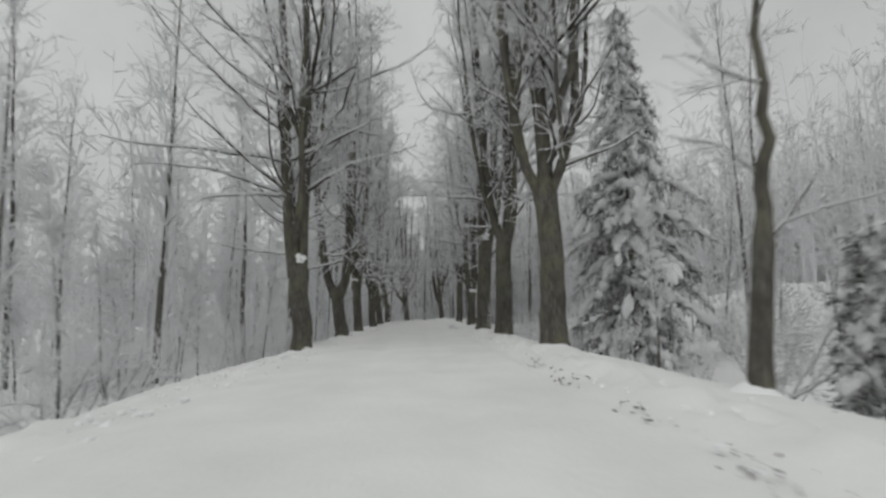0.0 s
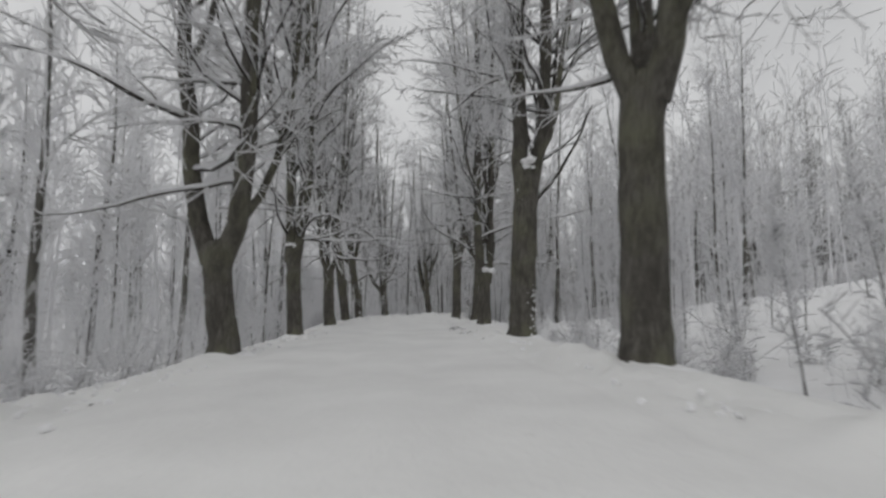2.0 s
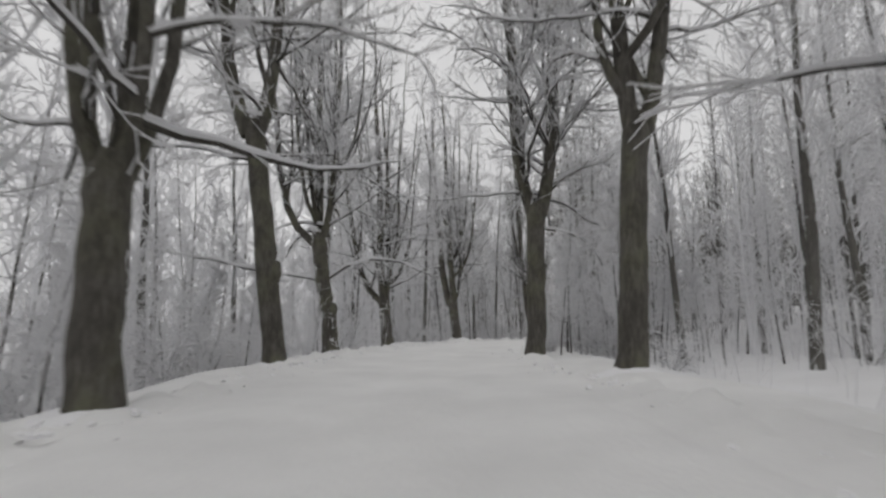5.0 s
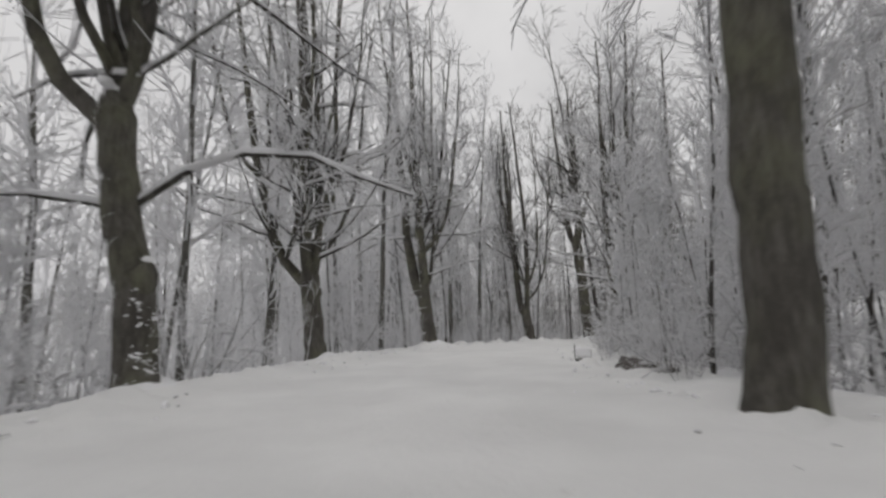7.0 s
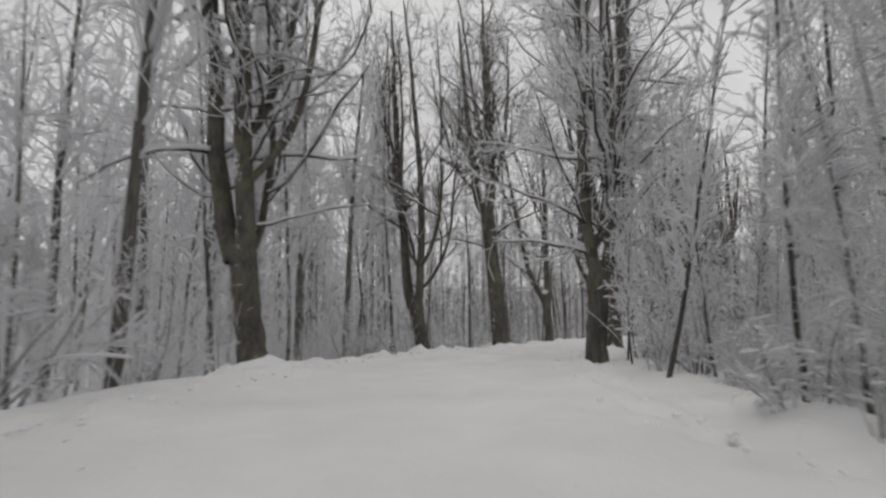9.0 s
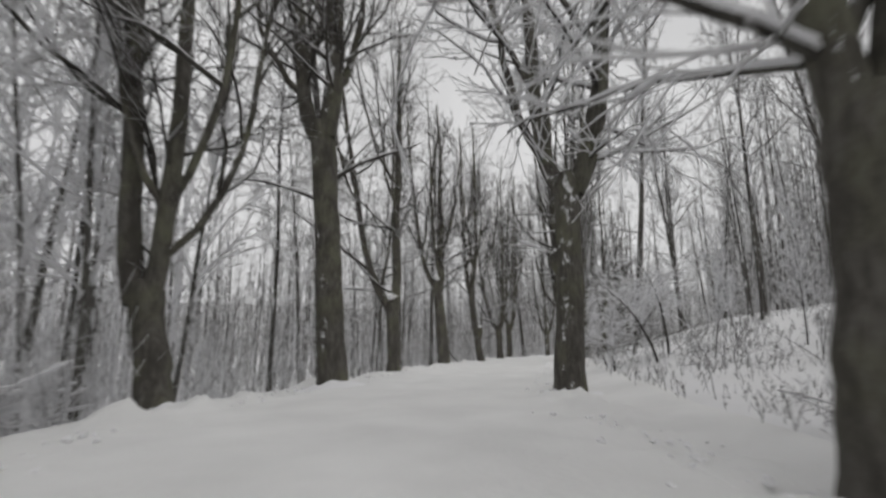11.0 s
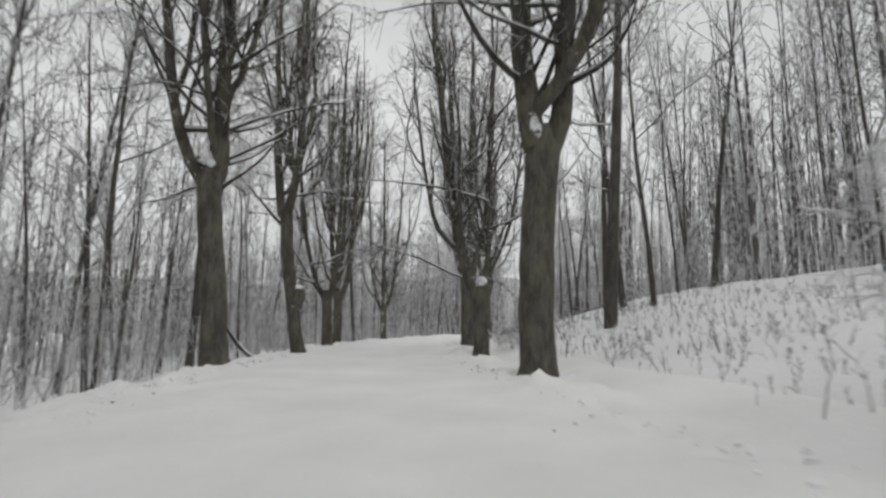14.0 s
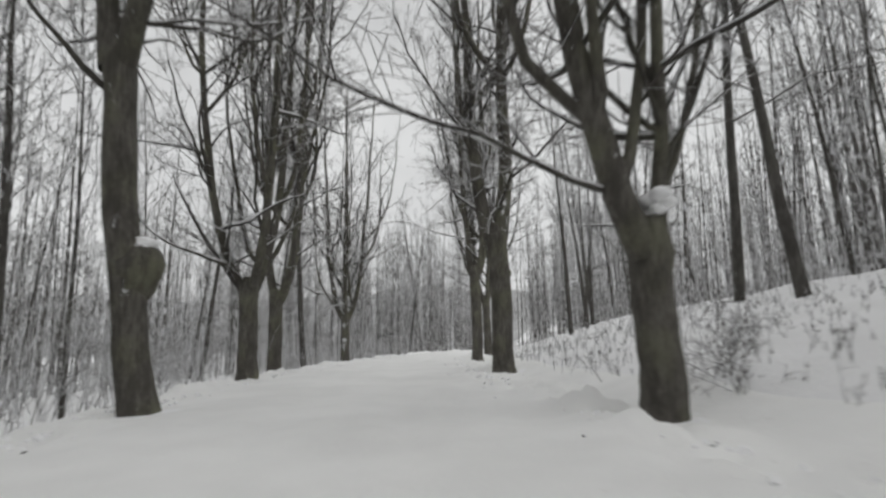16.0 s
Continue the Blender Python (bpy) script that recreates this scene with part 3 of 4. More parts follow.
#  x, y, girth, fork height, stems, height, fan, lean, loose limbs, row, state, limbs, burrs
AVENUE = [
    (-3.42, 18.53, 0.76, 3.3, [(-1, 0.2, 0.32, 0.0, 0.76), (1, -0.2, 0.28, 0.0, 0.52)], 18, 0.10, (-0.06, -0.01), 7, 0, "a snow pad in its fork",
     [(4.2, -1, 0.05, 3.2, 0.05, 0.2), (5.6, -1, 0.3, 5.0, 0.06, -0.6), (6.5, -1, 0.2, 5.5, 0.06, 0.3), (7.6, -1, 0.5, 6.5, 0.07, -0.3), (8.6, -1, 0.7, 6.5, 0.07, -0.2), (9.8, -1, 0.6, 6.0, 0.06, 0.1)], []),
    (-4.84, 27.73, 0.74, 2.8, 2, 18, 0.15, (-0.09, -0.01), 6, 0, "two stems from a low fork",
     [(6.2, -1, 0.5, 4.5, 0.09, -0.2), (4.0, -1, -0.1, 1.6, 0.04, 0.8)], []),
    (-6.57, 37.04, 0.66, 3.6, [(-1, 0.3, 0.28, 0.0, 0.72), (1, -0.3, 0.45, 0.0, 0.62)], 18, 0.12, (-0.05, 0.0), 7, 0, "snow packed in its fork",
     [(5.0, -1, 0.7, 2.5, 0.06, 0.2), (2.9, -1, 0.1, 2.4, 0.03, -0.7)], []),
    (-7.77, 45.74, 0.64, 3.6, 5, 18, 0.17, (0.0, 0.0), 5, 0, "a broom of steep stems",
     [(4.2, -1, 0.1, 2.0, 0.05, 0.2)], []),
    (-9.24, 54.65, 0.66, 7.8, 2, 18, 0.12, (-0.155, -0.015), 8, 0, "a snowy burr and level limbs",
     [(2.7, -1, 0.35, 3.2, 0.06, -0.7), (6.6, -1, 0.25, 4.5, 0.08, -0.3), (6.8, 1, 0.4, 2.5, 0.05, 0.0)], [(2.9, 1, 0.24)]),
    (-10.43, 63.27, 0.74, 5.7, [(-1, 0.3, 1.3, 0.10, 0.5), (1, 1.5, 0.2, 0.0, 0.72), (1, -0.3, 0.8, 0.06, 0.5)], 17, 0.28, (-0.13, -0.01), 8, 0, "wide arching snowy limbs",
     [(3.5, 1, 1.0, 6.2, 0.09, -1.05), (3.6, -1, 0.25, 4.2, 0.07, 0.1), (3.3, -1, -0.1, 2.4, 0.05, 0.6), (5.6, -1, 0.6, 4.6, 0.09, -0.8), (6.0, 1, 0.5, 3.6, 0.06, -0.2)], [(2.2, 1, 0.23)]),
    (-10.12, 74.0, 0.82, 3.5, [(-1, 0.2, 1.2, 0.10, 0.5), (-1, -0.9, 0.5, 0.02, 0.5), (-1, 2.2, 0.2, 0.0, 0.62), (1, -0.2, 0.6, -0.03, 0.46)], 18, 0.24, (-0.09, 0.0), 8, 0, "four steep stems, low fork",
     [(5.6, -1, 0.2, 5.0, 0.08, 0.1), (6.6, -1, 0.5, 4.6, 0.07, -0.5), (5.2, 1, 0.2, 3.6, 0.06, 0.1), (6.4, 1, 0.9, 3.5, 0.06, -0.8)], [(2.75, 1, 0.16)]),
    (-6.26, 84.4, 0.84, 3.5, [(-1, 0.1, 0.55, 0.01, 0.74), (1, -0.3, 0.2, 0.0, 0.74), (1, 0.9, 0.7, 0.05, 0.3)], 18, 0.24, (-0.13, 0.03), 9, 0, "a leaning trunk and three stems",
     [(6.2, -1, 0.15, 5.0, 0.07, 0.3), (7.6, -1, 0.4, 5.0, 0.07, -0.3), (5.3, 1, -0.1, 2.8, 0.045, 0.9)], []),
    (0.85, 94.9, 0.80, 2.8, [(-1, 0.2, 0.3, 0.0, 0.72), (1, -0.2, 0.4, -0.04, 0.6)], 17, 0.20, (-0.10, 0.04), 2, 0, "twin stems from a low fork", [], []),
    (5.88, 97.08, 0.88, 8.5, 2, 18, 0.14, (-0.055, 0.057), 7, 0, "a tall clean trunk",
     [(6.3, 1, 0.5, 3.5, 0.10, 0.2), (5.9, -1, 0.6, 4.0, 0.07, -0.4)], []),
    (12.71, 105.15, 0.70, 3.5, [(-1, 0.2, 0.75, 0.12, 0.6), (1, -0.2, 0.2, 0.0, 0.72)], 17, 0.18, (-0.035, 0.04), 6, 0, "a snow pad in its fork",
     [(3.9, -1, 0.05, 3.6, 0.06, 0.2), (5.0, -1, 0.75, 5.5, 0.11, 0.0)], []),
    (20.67, 111.83, 0.74, 5.8, [(-1, 0.2, 0.8, 0.10, 0.5), (1, -0.2, 0.1, 0.0, 0.76)], 17, 0.22, (-0.02, 0.06), 8, 0, "snow packed in the fork",
     [(5.4, -1, 0.15, 3.0, 0.06, 0.1), (5.0, 1, 0.7, 3.0, 0.09, 0.3)], []),
    (27.14, 115.61, 0.58, 6.5, 2, 17, 0.12, (-0.07, 0.12), 6, 0, "a snow-capped burr",
     [(5.4, -1, 0.6, 3.5, 0.08, 0.1)], [(2.5, 1, 0.30)]),
    (33.6, 120.6, 0.60, 3.2, 3, 16, 0.24, (-0.03, 0.0), 6, 0, "three spread stems", [(3.2, -1, 1.0, 5.0, 0.10, 0.1)], []),
    (39.5, 125.6, 0.64, 3.9, 2, 17, 0.17, (0, 0), 6, 0, "a low fork", [], []),
    (52.06, 131.71, 0.66, 3.8, 3, 17, 0.22, (0, 0), 5, 0, "three spread stems", [], []),
    (5.93, 16.1, 0.80, 5.3, [(-1, 0.2, 0.7, 0.06, 0.45), (1, 1.4, 0.1, 0.0, 0.72), (1, -0.2, 0.6, 0.09, 0.45)], 18, 0.26, (-0.02, 0.0), 4, 1, "a tall clean trunk", [], []),
    (4.26, 24.4, 0.80, 5.0, 3, 18, 0.15, (0.07, 0.0), 5, 1, "three steep stems", [(5.6, 1, 0.8, 4.0, 0.07, 0.0)], []),
    (2.80, 34.29, 0.94, 6.0, [(-1, 0.2, 0.15, 0.0, 0.66), (1, -0.2, 0.45, 0.03, 0.55), (1, 0.8, 0.8, 0.06, 0.38)], 18, 0.12, (0.06, 0.0), 6, 1, "a stout trunk and snowy knob",
     [(4.6, 1, 0.9, 4.5, 0.09, 0.0), (2.6, 1, 0.1, 2.0, 0.03, -0.1)], [(2.0, 1, 0.12)]),
    (1.38, 43.30, 0.68, 2.7, [(-1, 0.3, 0.18, 0.0, 0.72), (1, -0.3, 0.25, 0.0, 0.66)], 18, 0.08, (0.038, 0.005), 6, 1, "snow packed in a long scar",
     [(5.2, 1, 0.2, 3.5, 0.04, -0.2)], []),
    (0.66, 52.0, 0.70, 6.3, 2, 18, 0.10, (0.10, 0.01), 5, 1, "wind-packed snow on its flank", [], []),
    (-1.18, 59.13, 0.72, 5.9, 2, 17, 0.13, (0.04, 0.0), 7, 1, "drooping outer limbs",
     [(5.2, 1, 0.3, 3.2, 0.06, -1.6), (5.6, -1, 0.7, 1.6, 0.06, 0.2), (6.0, 1, 0.9, 3.5, 0.08, 0.0)], []),
    (4.16, 83.36, 0.68, 3.2, 2, 16, 0.08, (0.07, -0.015), 6, 1, "a narrow gap between two stems", [], []),
    (9.47, 91.0, 0.74, 5.6, 2, 17, 0.2, (0.013, -0.013), 4, 1, "a snow-capped stub", [(3.45, -1, 1.6, 0.9, 0.13, 0.3)], [(3.2, -1, 0.18)]),
    (22.69, 102.82, 0.80, 5.7, 2, 17, 0.12, (0.012, -0.05), 5, 1, "a thick pale-patched trunk", [], [(3.5, 1, 0.10)]),
    (29.47, 108.02, 0.60, 2.6, [(-1, 0.2, 0.35, 0.12, 0.72), (1, -0.2, 0.15, 0.04, 0.40)], 14, 0.20, (-0.03, 0.02), 4, 1, "snow packed on a broken stem", [], []),
    (38.11, 113.72, 0.72, 4.9, 2, 17, 0.10, (-0.022, 0.04), 5, 1, "a dark burr half way up", [], [(3.2, 1, 0.13)]),
    (47.53, 119.06, 0.60, 5.1, 2, 17, 0.12, (0, 0), 5, 1, "a close fork", [], []),
    (58.0, 123.0, 0.60, 4.4, 3, 17, 0.15, (0, 0), 5, 1, "three steep stems", [], []),
    (7.85, 6.77, 0.30, 2.4, 1, 7, 0.30, (0.10, 0.0), 0, 1, "a thin bent trunk", [(2.2, 1, 0.6, 1.3, 0.035, 1.6), (4.4, -1, 0.4, 1.4, 0.03, 0.3)], []),
]
for n, (x, y, girth, fork, stems, tall, fan, lean, low, row, state, limbs, burrs) in enumerate(AVENUE):
    leafless_tree("avenue_tree", (x, y), girth, fork, stems, tall * (1.28 if tall > 10 else 1), 100 + n, AV + state, (LEFT_ROW, RIGHT_ROW)[row], fan, lean, low,
                  70 if y < 10 else 3400 if y < 94 else 2300, y < 94, 1.5 if y < 10 else 4.8, limbs, burrs,
                  0.9 if "snow p" in state else 0.7 if "snowy" in state and stems != 1 else 0.0,
                  0.15 if row == 0 and 60 < y < 100 else 0.02 if y > 80 else 0.08)


# ---- woods beside the road ----
def pole_tree(seed, tall, girth, branches, twigs, twig_mat, bark, label, fat, clumps=0):
    """A slim forest tree, built at the origin."""
    rng = np.random.default_rng(seed)
    tree = thing("forest_tree", (0, 0, 0), label, "tree", "trees of the wood")
    pl = line((0, 0, -0.3), (rng.normal(0, 0.03), rng.normal(0, 0.03), 1), tall, 14, (0, 0, 0.4), 0.022, rng)
    rr = girth / 2 * np.linspace(1, 0.1, 14)
    v, f = tubes(pl[None], rr[None], 7, 0.03, rng)
    part("trunk", mesh_np("trunk", v, f, bark), tree)
    bP, bR = grow(rng, pl[None], rr[None], branches, tall * 0.24, 0.52, 0.15, 5, 0.011, 0.22)
    cP, cR = grow(rng, bP, bR, twigs // 3, tall * 0.085, 0.7, 0.03, 3, 0.013)
    tP, tR = grow(rng, cP, cR, twigs, tall * 0.05, 0.7, 0.0, 2, 0.014)
    v, f = joined([tubes(bP, np.maximum(bR, 0.012) * fat, 3), tubes(cP, np.maximum(cR, 0.009) * 1.3 * fat, 3), tubes(tP, np.maximum(tR, 0.007) * 1.6 * fat, 3)])
    tagged(part("crown", mesh_np("crown", v, f, twig_mat), tree), kind="stuff")
    if clumps:
        q, qr = snow_beads(rng, np.concatenate([cP, bP[:, ::2]]), clumps, 0.013, 0.055)
        tagged(part("snow_load", mesh_np("snow_load", *tubes(q, qr, 3), M_LOAD), tree, "clumps of fresh snow on the twigs"), kind="stuff")
    return tree


def bush(seed, tall, shoots, twigs, label, name="bush", spread=0.5):
    """A many-stemmed shrub bowed by snow, built at the origin."""
    rng = np.random.default_rng(seed)
    shrub = thing(name, (0, 0, 0), label, "bush", "snowy undergrowth")
    S, SR = [], []
    for _ in range(shoots):
        az = rng.uniform(0, 6.3)
        p = np.array([math.cos(az), math.sin(az), 0]) * rng.uniform(0, 0.35)
        tilt = abs(rng.normal(0, spread))
        S.append(line((p[0], p[1], -0.15), (math.cos(az) * math.sin(tilt), math.sin(az) * math.sin(tilt), math.cos(tilt)), tall * rng.uniform(0.5, 1.1), 9,
                      (0, 0, rng.uniform(-1.0, 0.1)), 0.09, rng))
        SR.append(rng.uniform(0.010, 0.026) * (0.38 if name == "sapling" else 0.75) * np.linspace(1, 0.25, 9))
    S, SR = np.array(S), np.array(SR)
    v, f = tubes(S, SR, 4)
    tagged(part("clump", mesh_np("clump", v, f, M_BOUGH if name == "bush" else M_LIMB), shrub), kind="stuff")
    bP, bR = grow(rng, S, SR, twigs // 3, tall * 0.34, 0.85, -0.06, 5, 0.011, 0.2)
    tP, tR = grow(rng, bP, bR, twigs, tall * 0.15, 0.8, -0.04, 2, 0.02)
    v, f = joined([tubes(bP, np.maximum(bR, 0.006), 3), tubes(tP, np.maximum(tR, 0.005), 3)])
    tagged(part("crown", mesh_np("crown", v, f, M_RIME_HAZE if name == "bush" else M_TWIG_BARE), shrub), kind="stuff")
    q, qr = snow_ridges(S, SR if name == "sapling" else np.maximum(SR, 0.016), 1.0, 0.6 if name == "sapling" else 1.5, 0.25)
    q2, qr2 = snow_beads(rng, bP, twigs if name == "bush" else twigs // 5, 0.012 if name == "bush" else 0.008, 0.055 if name == "bush" else 0.03)
    v, f = joined([tubes(q, qr, 4), tubes(q2, qr2, 3)] if name != "sapling" else [tubes(q2, qr2, 3)])
    tagged(part("snow_load", mesh_np("snow_load", v, f, M_LOAD), shrub), kind="stuff")
    return shrub


def arching_tree(seed, tall):
    """A thin young tree bowed over by its load, with level sprays of snowy twigs, built at the origin."""
    rng = np.random.default_rng(seed)
    tree = thing("young_tree", (0, 0, 0), "thin young tree bowed over under snowy sprays", "tree", "snowy undergrowth")
    S = line((0, 0, -0.2), (0.12, 0.05, 1), tall, 12, (0.9, 0.2, -0.3), 0.05, rng)[None]
    SR = 0.05 * np.linspace(1, 0.2, 12)[None]
    part("trunk", mesh_np("trunk", *tubes(S, SR, 7, 0.04, rng), M_LIMB), tree)
    bP, bR = grow(rng, S, SR, 22, tall * 0.5, 1.05, -0.05, 7, 0.009, 0.35)
    cP, cR = grow(rng, bP, bR, 150, tall * 0.18, 0.7, -0.03, 3, 0.012)
    tP, tR = grow(rng, cP, cR, 420, tall * 0.08, 0.7, 0.0, 2, 0.02)
    v, f = joined([tubes(bP, np.maximum(bR, 0.007), 4), tubes(cP, np.maximum(cR, 0.006), 3), tubes(tP, np.maximum(tR, 0.005), 3)])
    tagged(part("crown", mesh_np("crown", v, f, M_TWIG), tree), kind="stuff")
    q, qr = snow_ridges(bP, np.maximum(bR, 0.013), 1.0, 1.4, 0.2)
    q2, qr2 = snow_beads(rng, cP, 220, 0.012, 0.045)
    tagged(part("snow_load", mesh_np("snow_load", *joined([tubes(q, qr, 4), tubes(q2, qr2, 4)]), M_LOAD), tree, "snow lying along the sprays"), kind="stuff")
    return tree


def spruce(at, tall, seed):
    """A spruce whose drooping boughs carry thick snow."""
    rng = np.random.default_rng(seed)
    x, y = at
    boughs = max(46, int(9.3 * tall))
    tree = thing("spruce", (x, y, height(x, y)), "dark green spruce with thick snow on its drooping boughs", "tree")
    z = np.linspace(-0.2, tall, 10)
    P = np.stack([0 * z, 0 * z, z], 1)
    v, f = tubes(P[None], np.linspace(0.13, 0.01, 10)[None], 9, 0.03, rng)
    part("trunk", mesh_np("trunk", v, f, M_BARK), tree)
    B, R = [], []
    for n in range(boughs):
        h = 0.6 + (tall - 0.7) * (n / boughs) ** 1.1
        ln = min(0.3 + 0.34 * (tall - h) * rng.uniform(0.6, 1.2), rng.uniform(2.3, 3.2))
        az = n * 2.4 + rng.normal(0, 0.35)
        B.append(line((0, 0, h), (math.cos(az), math.sin(az), rng.uniform(-0.1, 0.25)), ln, 9, (0, 0, rng.uniform(-2.2, -1.1)), 0.07, rng))
        R.append(0.02 * np.linspace(1, 0.3, 9))
    B, R = np.array(B), np.array(R)
    v, f = tubes(B, R, 4)
    tagged(part("bough_work", mesh_np("bough_work", v, f, M_LIMB), tree), kind="stuff")
    sP, sR = grow(rng, B, R, 32 * boughs, 0.65 if tall > 5 else 0.35, 0.75, -0.28, 4, 0.05, 0.1)
    nP, nR = grow(rng, sP, np.full(sP.shape[:2], 0.02), 60 * boughs, 0.17, 0.7, -0.15, 2, 0.10, 0.0)
    v, f = joined([tubes(sP, np.full(sP.shape[:2], 0.013), 3), tubes(nP, np.full(nP.shape[:2], 0.011), 3)])
    tagged(part("foliage", mesh_np("foliage", v, f, M_NEEDLE), tree), kind="stuff")
    # the snow lies on each bough in drooping clumps of all sizes
    out = B[:, -1] - B[:, 0]
    side = np.stack([-out[:, 1], out[:, 0], 0 * out[:, 0]], 1)
    side /= np.linalg.norm(side, axis=1, keepdims=True)
    broad = 0.05 * np.linalg.norm(out, axis=1) + 0.03
    rolls = []
    for n in range(11):
        i = rng.integers(1, 8, len(B))
        way = B[np.arange(len(B)), i + 1] - B[np.arange(len(B)), i - 1]
        way /= np.linalg.norm(way, axis=1, keepdims=True)
        size = broad * rng.uniform(0.25, 1.35, len(B))
        c = B[np.arange(len(B)), i] + side * (rng.normal(0, 0.9, len(B)) * broad)[:, None] + np.array([0, 0, 1.0]) * (0.55 * size)[:, None]
        step = np.linspace(-1, 1, 6)[None, :, None] * (size * rng.uniform(1.0, 2.4, len(B)))[:, None, None]
        rolls.append(tubes(c[:, None] + way[:, None] * step, size[:, None] * np.sin(np.linspace(0.15, 2.99, 6)), 6, 0.13, rng))
    tagged(part("snow_load", mesh_np("snow_load", *joined(rolls), M_LOAD), tree, "thick white snow on the boughs"), kind="stuff")
    return tree


spruce((9.1, 18.8), 14.0, 11)
spruce((9.9, 7.4), 3.3, 12)

POLES = [pole_tree(200 + n, (17, 19, 15, 18, 14)[n], (0.22, 0.30, 0.17, 0.38, 0.13)[n], 34, 380, M_TWIG, M_BARK_SNOWY_HAZE,
                   "slim leafless forest tree coated with snow", 1.3, 90) for n in range(5)]
BARE = [pole_tree(230 + n, (18, 21, 16, 19, 15)[n], (0.19, 0.28, 0.13, 0.34, 0.11)[n], 30, 260, M_FROST_HAZE, M_BARK_GREY,
                  "slim grey leafless forest tree with little snow", 0.85) for n in range(5)]
YOUNG = [pole_tree(260 + n, (6, 7.5, 5)[n], (0.07, 0.09, 0.06)[n], 40, 240, M_RIME_HAZE, M_BARK_GREY,
                   "young slender tree thickly coated with snow", 1.2, 240) for n in range(3)]
BUSHES = [bush(300 + n, (2.2, 3.0, 1.6)[n], (12, 15, 10)[n], 220, "leafless bush bowed under fresh snow", "bush", 0.36) for n in range(3)]
BRUSH = [bush(340 + n, (3.0, 2.2)[n], (9, 7)[n], 260, "bare arching brush with snow along its twigs", "brush", 0.6) for n in range(2)]
ARCHED = [arching_tree(360 + n, (4.2, 3.3)[n]) for n in range(2)]
SPRIGS = [bush(320 + n, (1.2, 1.6)[n], (4, 5)[n], 24, "thin bare saplings standing out of the snow", "sapling", 0.25) for n in range(2)]

RNG = np.random.default_rng(77)
HILL_TREE = (30.5, 103.3)
PLACED = [np.array([(a[0], a[1]) for a in AVENUE])]


def scatter(kinds, count, u_lo, u_hi, s_lo, s_hi, gap, size=(0.8, 1.25), tilt=1.5):
    """Copies of the trees in kinds on a stretch of the plan, with room between them."""
    done, tries = 0, 0
    while done < count and tries < count * 40:
        tries += 1
        u, s = RNG.uniform(u_lo, u_hi), s_lo + (s_hi - s_lo) * RNG.uniform(0, 1) ** 1.2
        x, y = (float(a) for a in on_road(u, s))
        _, ss = road_coords(np.array([(x, y)]))
        if abs(ss[0]) < min(abs(s_lo), abs(s_hi)) - 0.1:
            continue
        if min(((p - (x, y)) ** 2).sum(1).min() for p in PLACED) < gap * gap:
            continue
        PLACED.append(np.array([(x, y)]))
        k = RNG.uniform(*size)
        m = pose(x, y, height(x, y), RNG.normal(0, tilt), RNG.normal(0, tilt), RNG.uniform(0, 360)) @ Matrix.Scale(k, 4)
        copy_thing(kinds[RNG.integers(len(kinds))], m)
        done += 1


# a leaning young tree by the verge
copy_thing(YOUNG[2], pose(7.8, 11.4, height(7.8, 11.4), 0, 6, 40) @ Matrix.Scale(0.9, 4))
PLACED.append(np.array([(7.8, 11.4)]))
# a stout forest tree on the bank
copy_thing(BARE[3], pose(HILL_TREE[0], HILL_TREE[1], height(*HILL_TREE) - 0.1, 5, 3, 0) @ Matrix.Scale(1.5, 4))
PLACED.append(np.array([HILL_TREE]))
# a stout tree just behind the avenue, below the road
copy_thing(BARE[1], pose(8.3, 102.3, height(8.3, 102.3) - 0.1, 0, 1, 70) @ Matrix.Scale(1.6, 4))
PLACED.append(np.array([(8.3, 102.3)]))
# low brush at the foot of the bank
for n, (bx, by, turn, size) in enumerate(((15.9, 92.6, 150, 1.0), (15.5, 94.1, 30, 0.9), (18.2, 93.6, 200, 1.1), (17.4, 95.9, 90, 0.8), (19.6, 96.2, 300, 1.0))):
    copy_thing(ARCHED[n % 2], pose(bx, by, height(bx, by), 0, 0, turn) @ Matrix.Scale(size, 4))
    PLACED.append(np.array([(bx, by)]))
for bx, by, size in ((30.5, 107.0, 0.55), (31.5, 107.3, 0.7), (24.4, 101.6, 0.4)):
    copy_thing(BRUSH[1], pose(bx, by, height(bx, by), 0, 0, 40 * bx) @ Matrix.Scale(size, 4))
# downhill side
scatter(POLES, 16, 55, 100, -10, -30, 2.0, (0.8, 1.3))
scatter(YOUNG, 16, 104, 128, -6.5, -13, 0.9, (0.8, 1.3), 4)
scatter(POLES, 20, 140, 160, -6.2, -30, 1.4, (1.0, 1.35))
scatter(POLES, 42, 100, 160, -7.5, -26, 1.6, (0.95, 1.3))
scatter(YOUNG, 54, 60, 160, -6.4, -18, 1.2)
scatter(BUSHES, 24, 60, 110, -6.8, -15, 1.2)
scatter(BUSHES, 34, 108, 160, -6.2, -14, 1.0, (0.9, 1.4))
scatter(BARE, 54, 155, 250, -6.2, -26, 1.1)
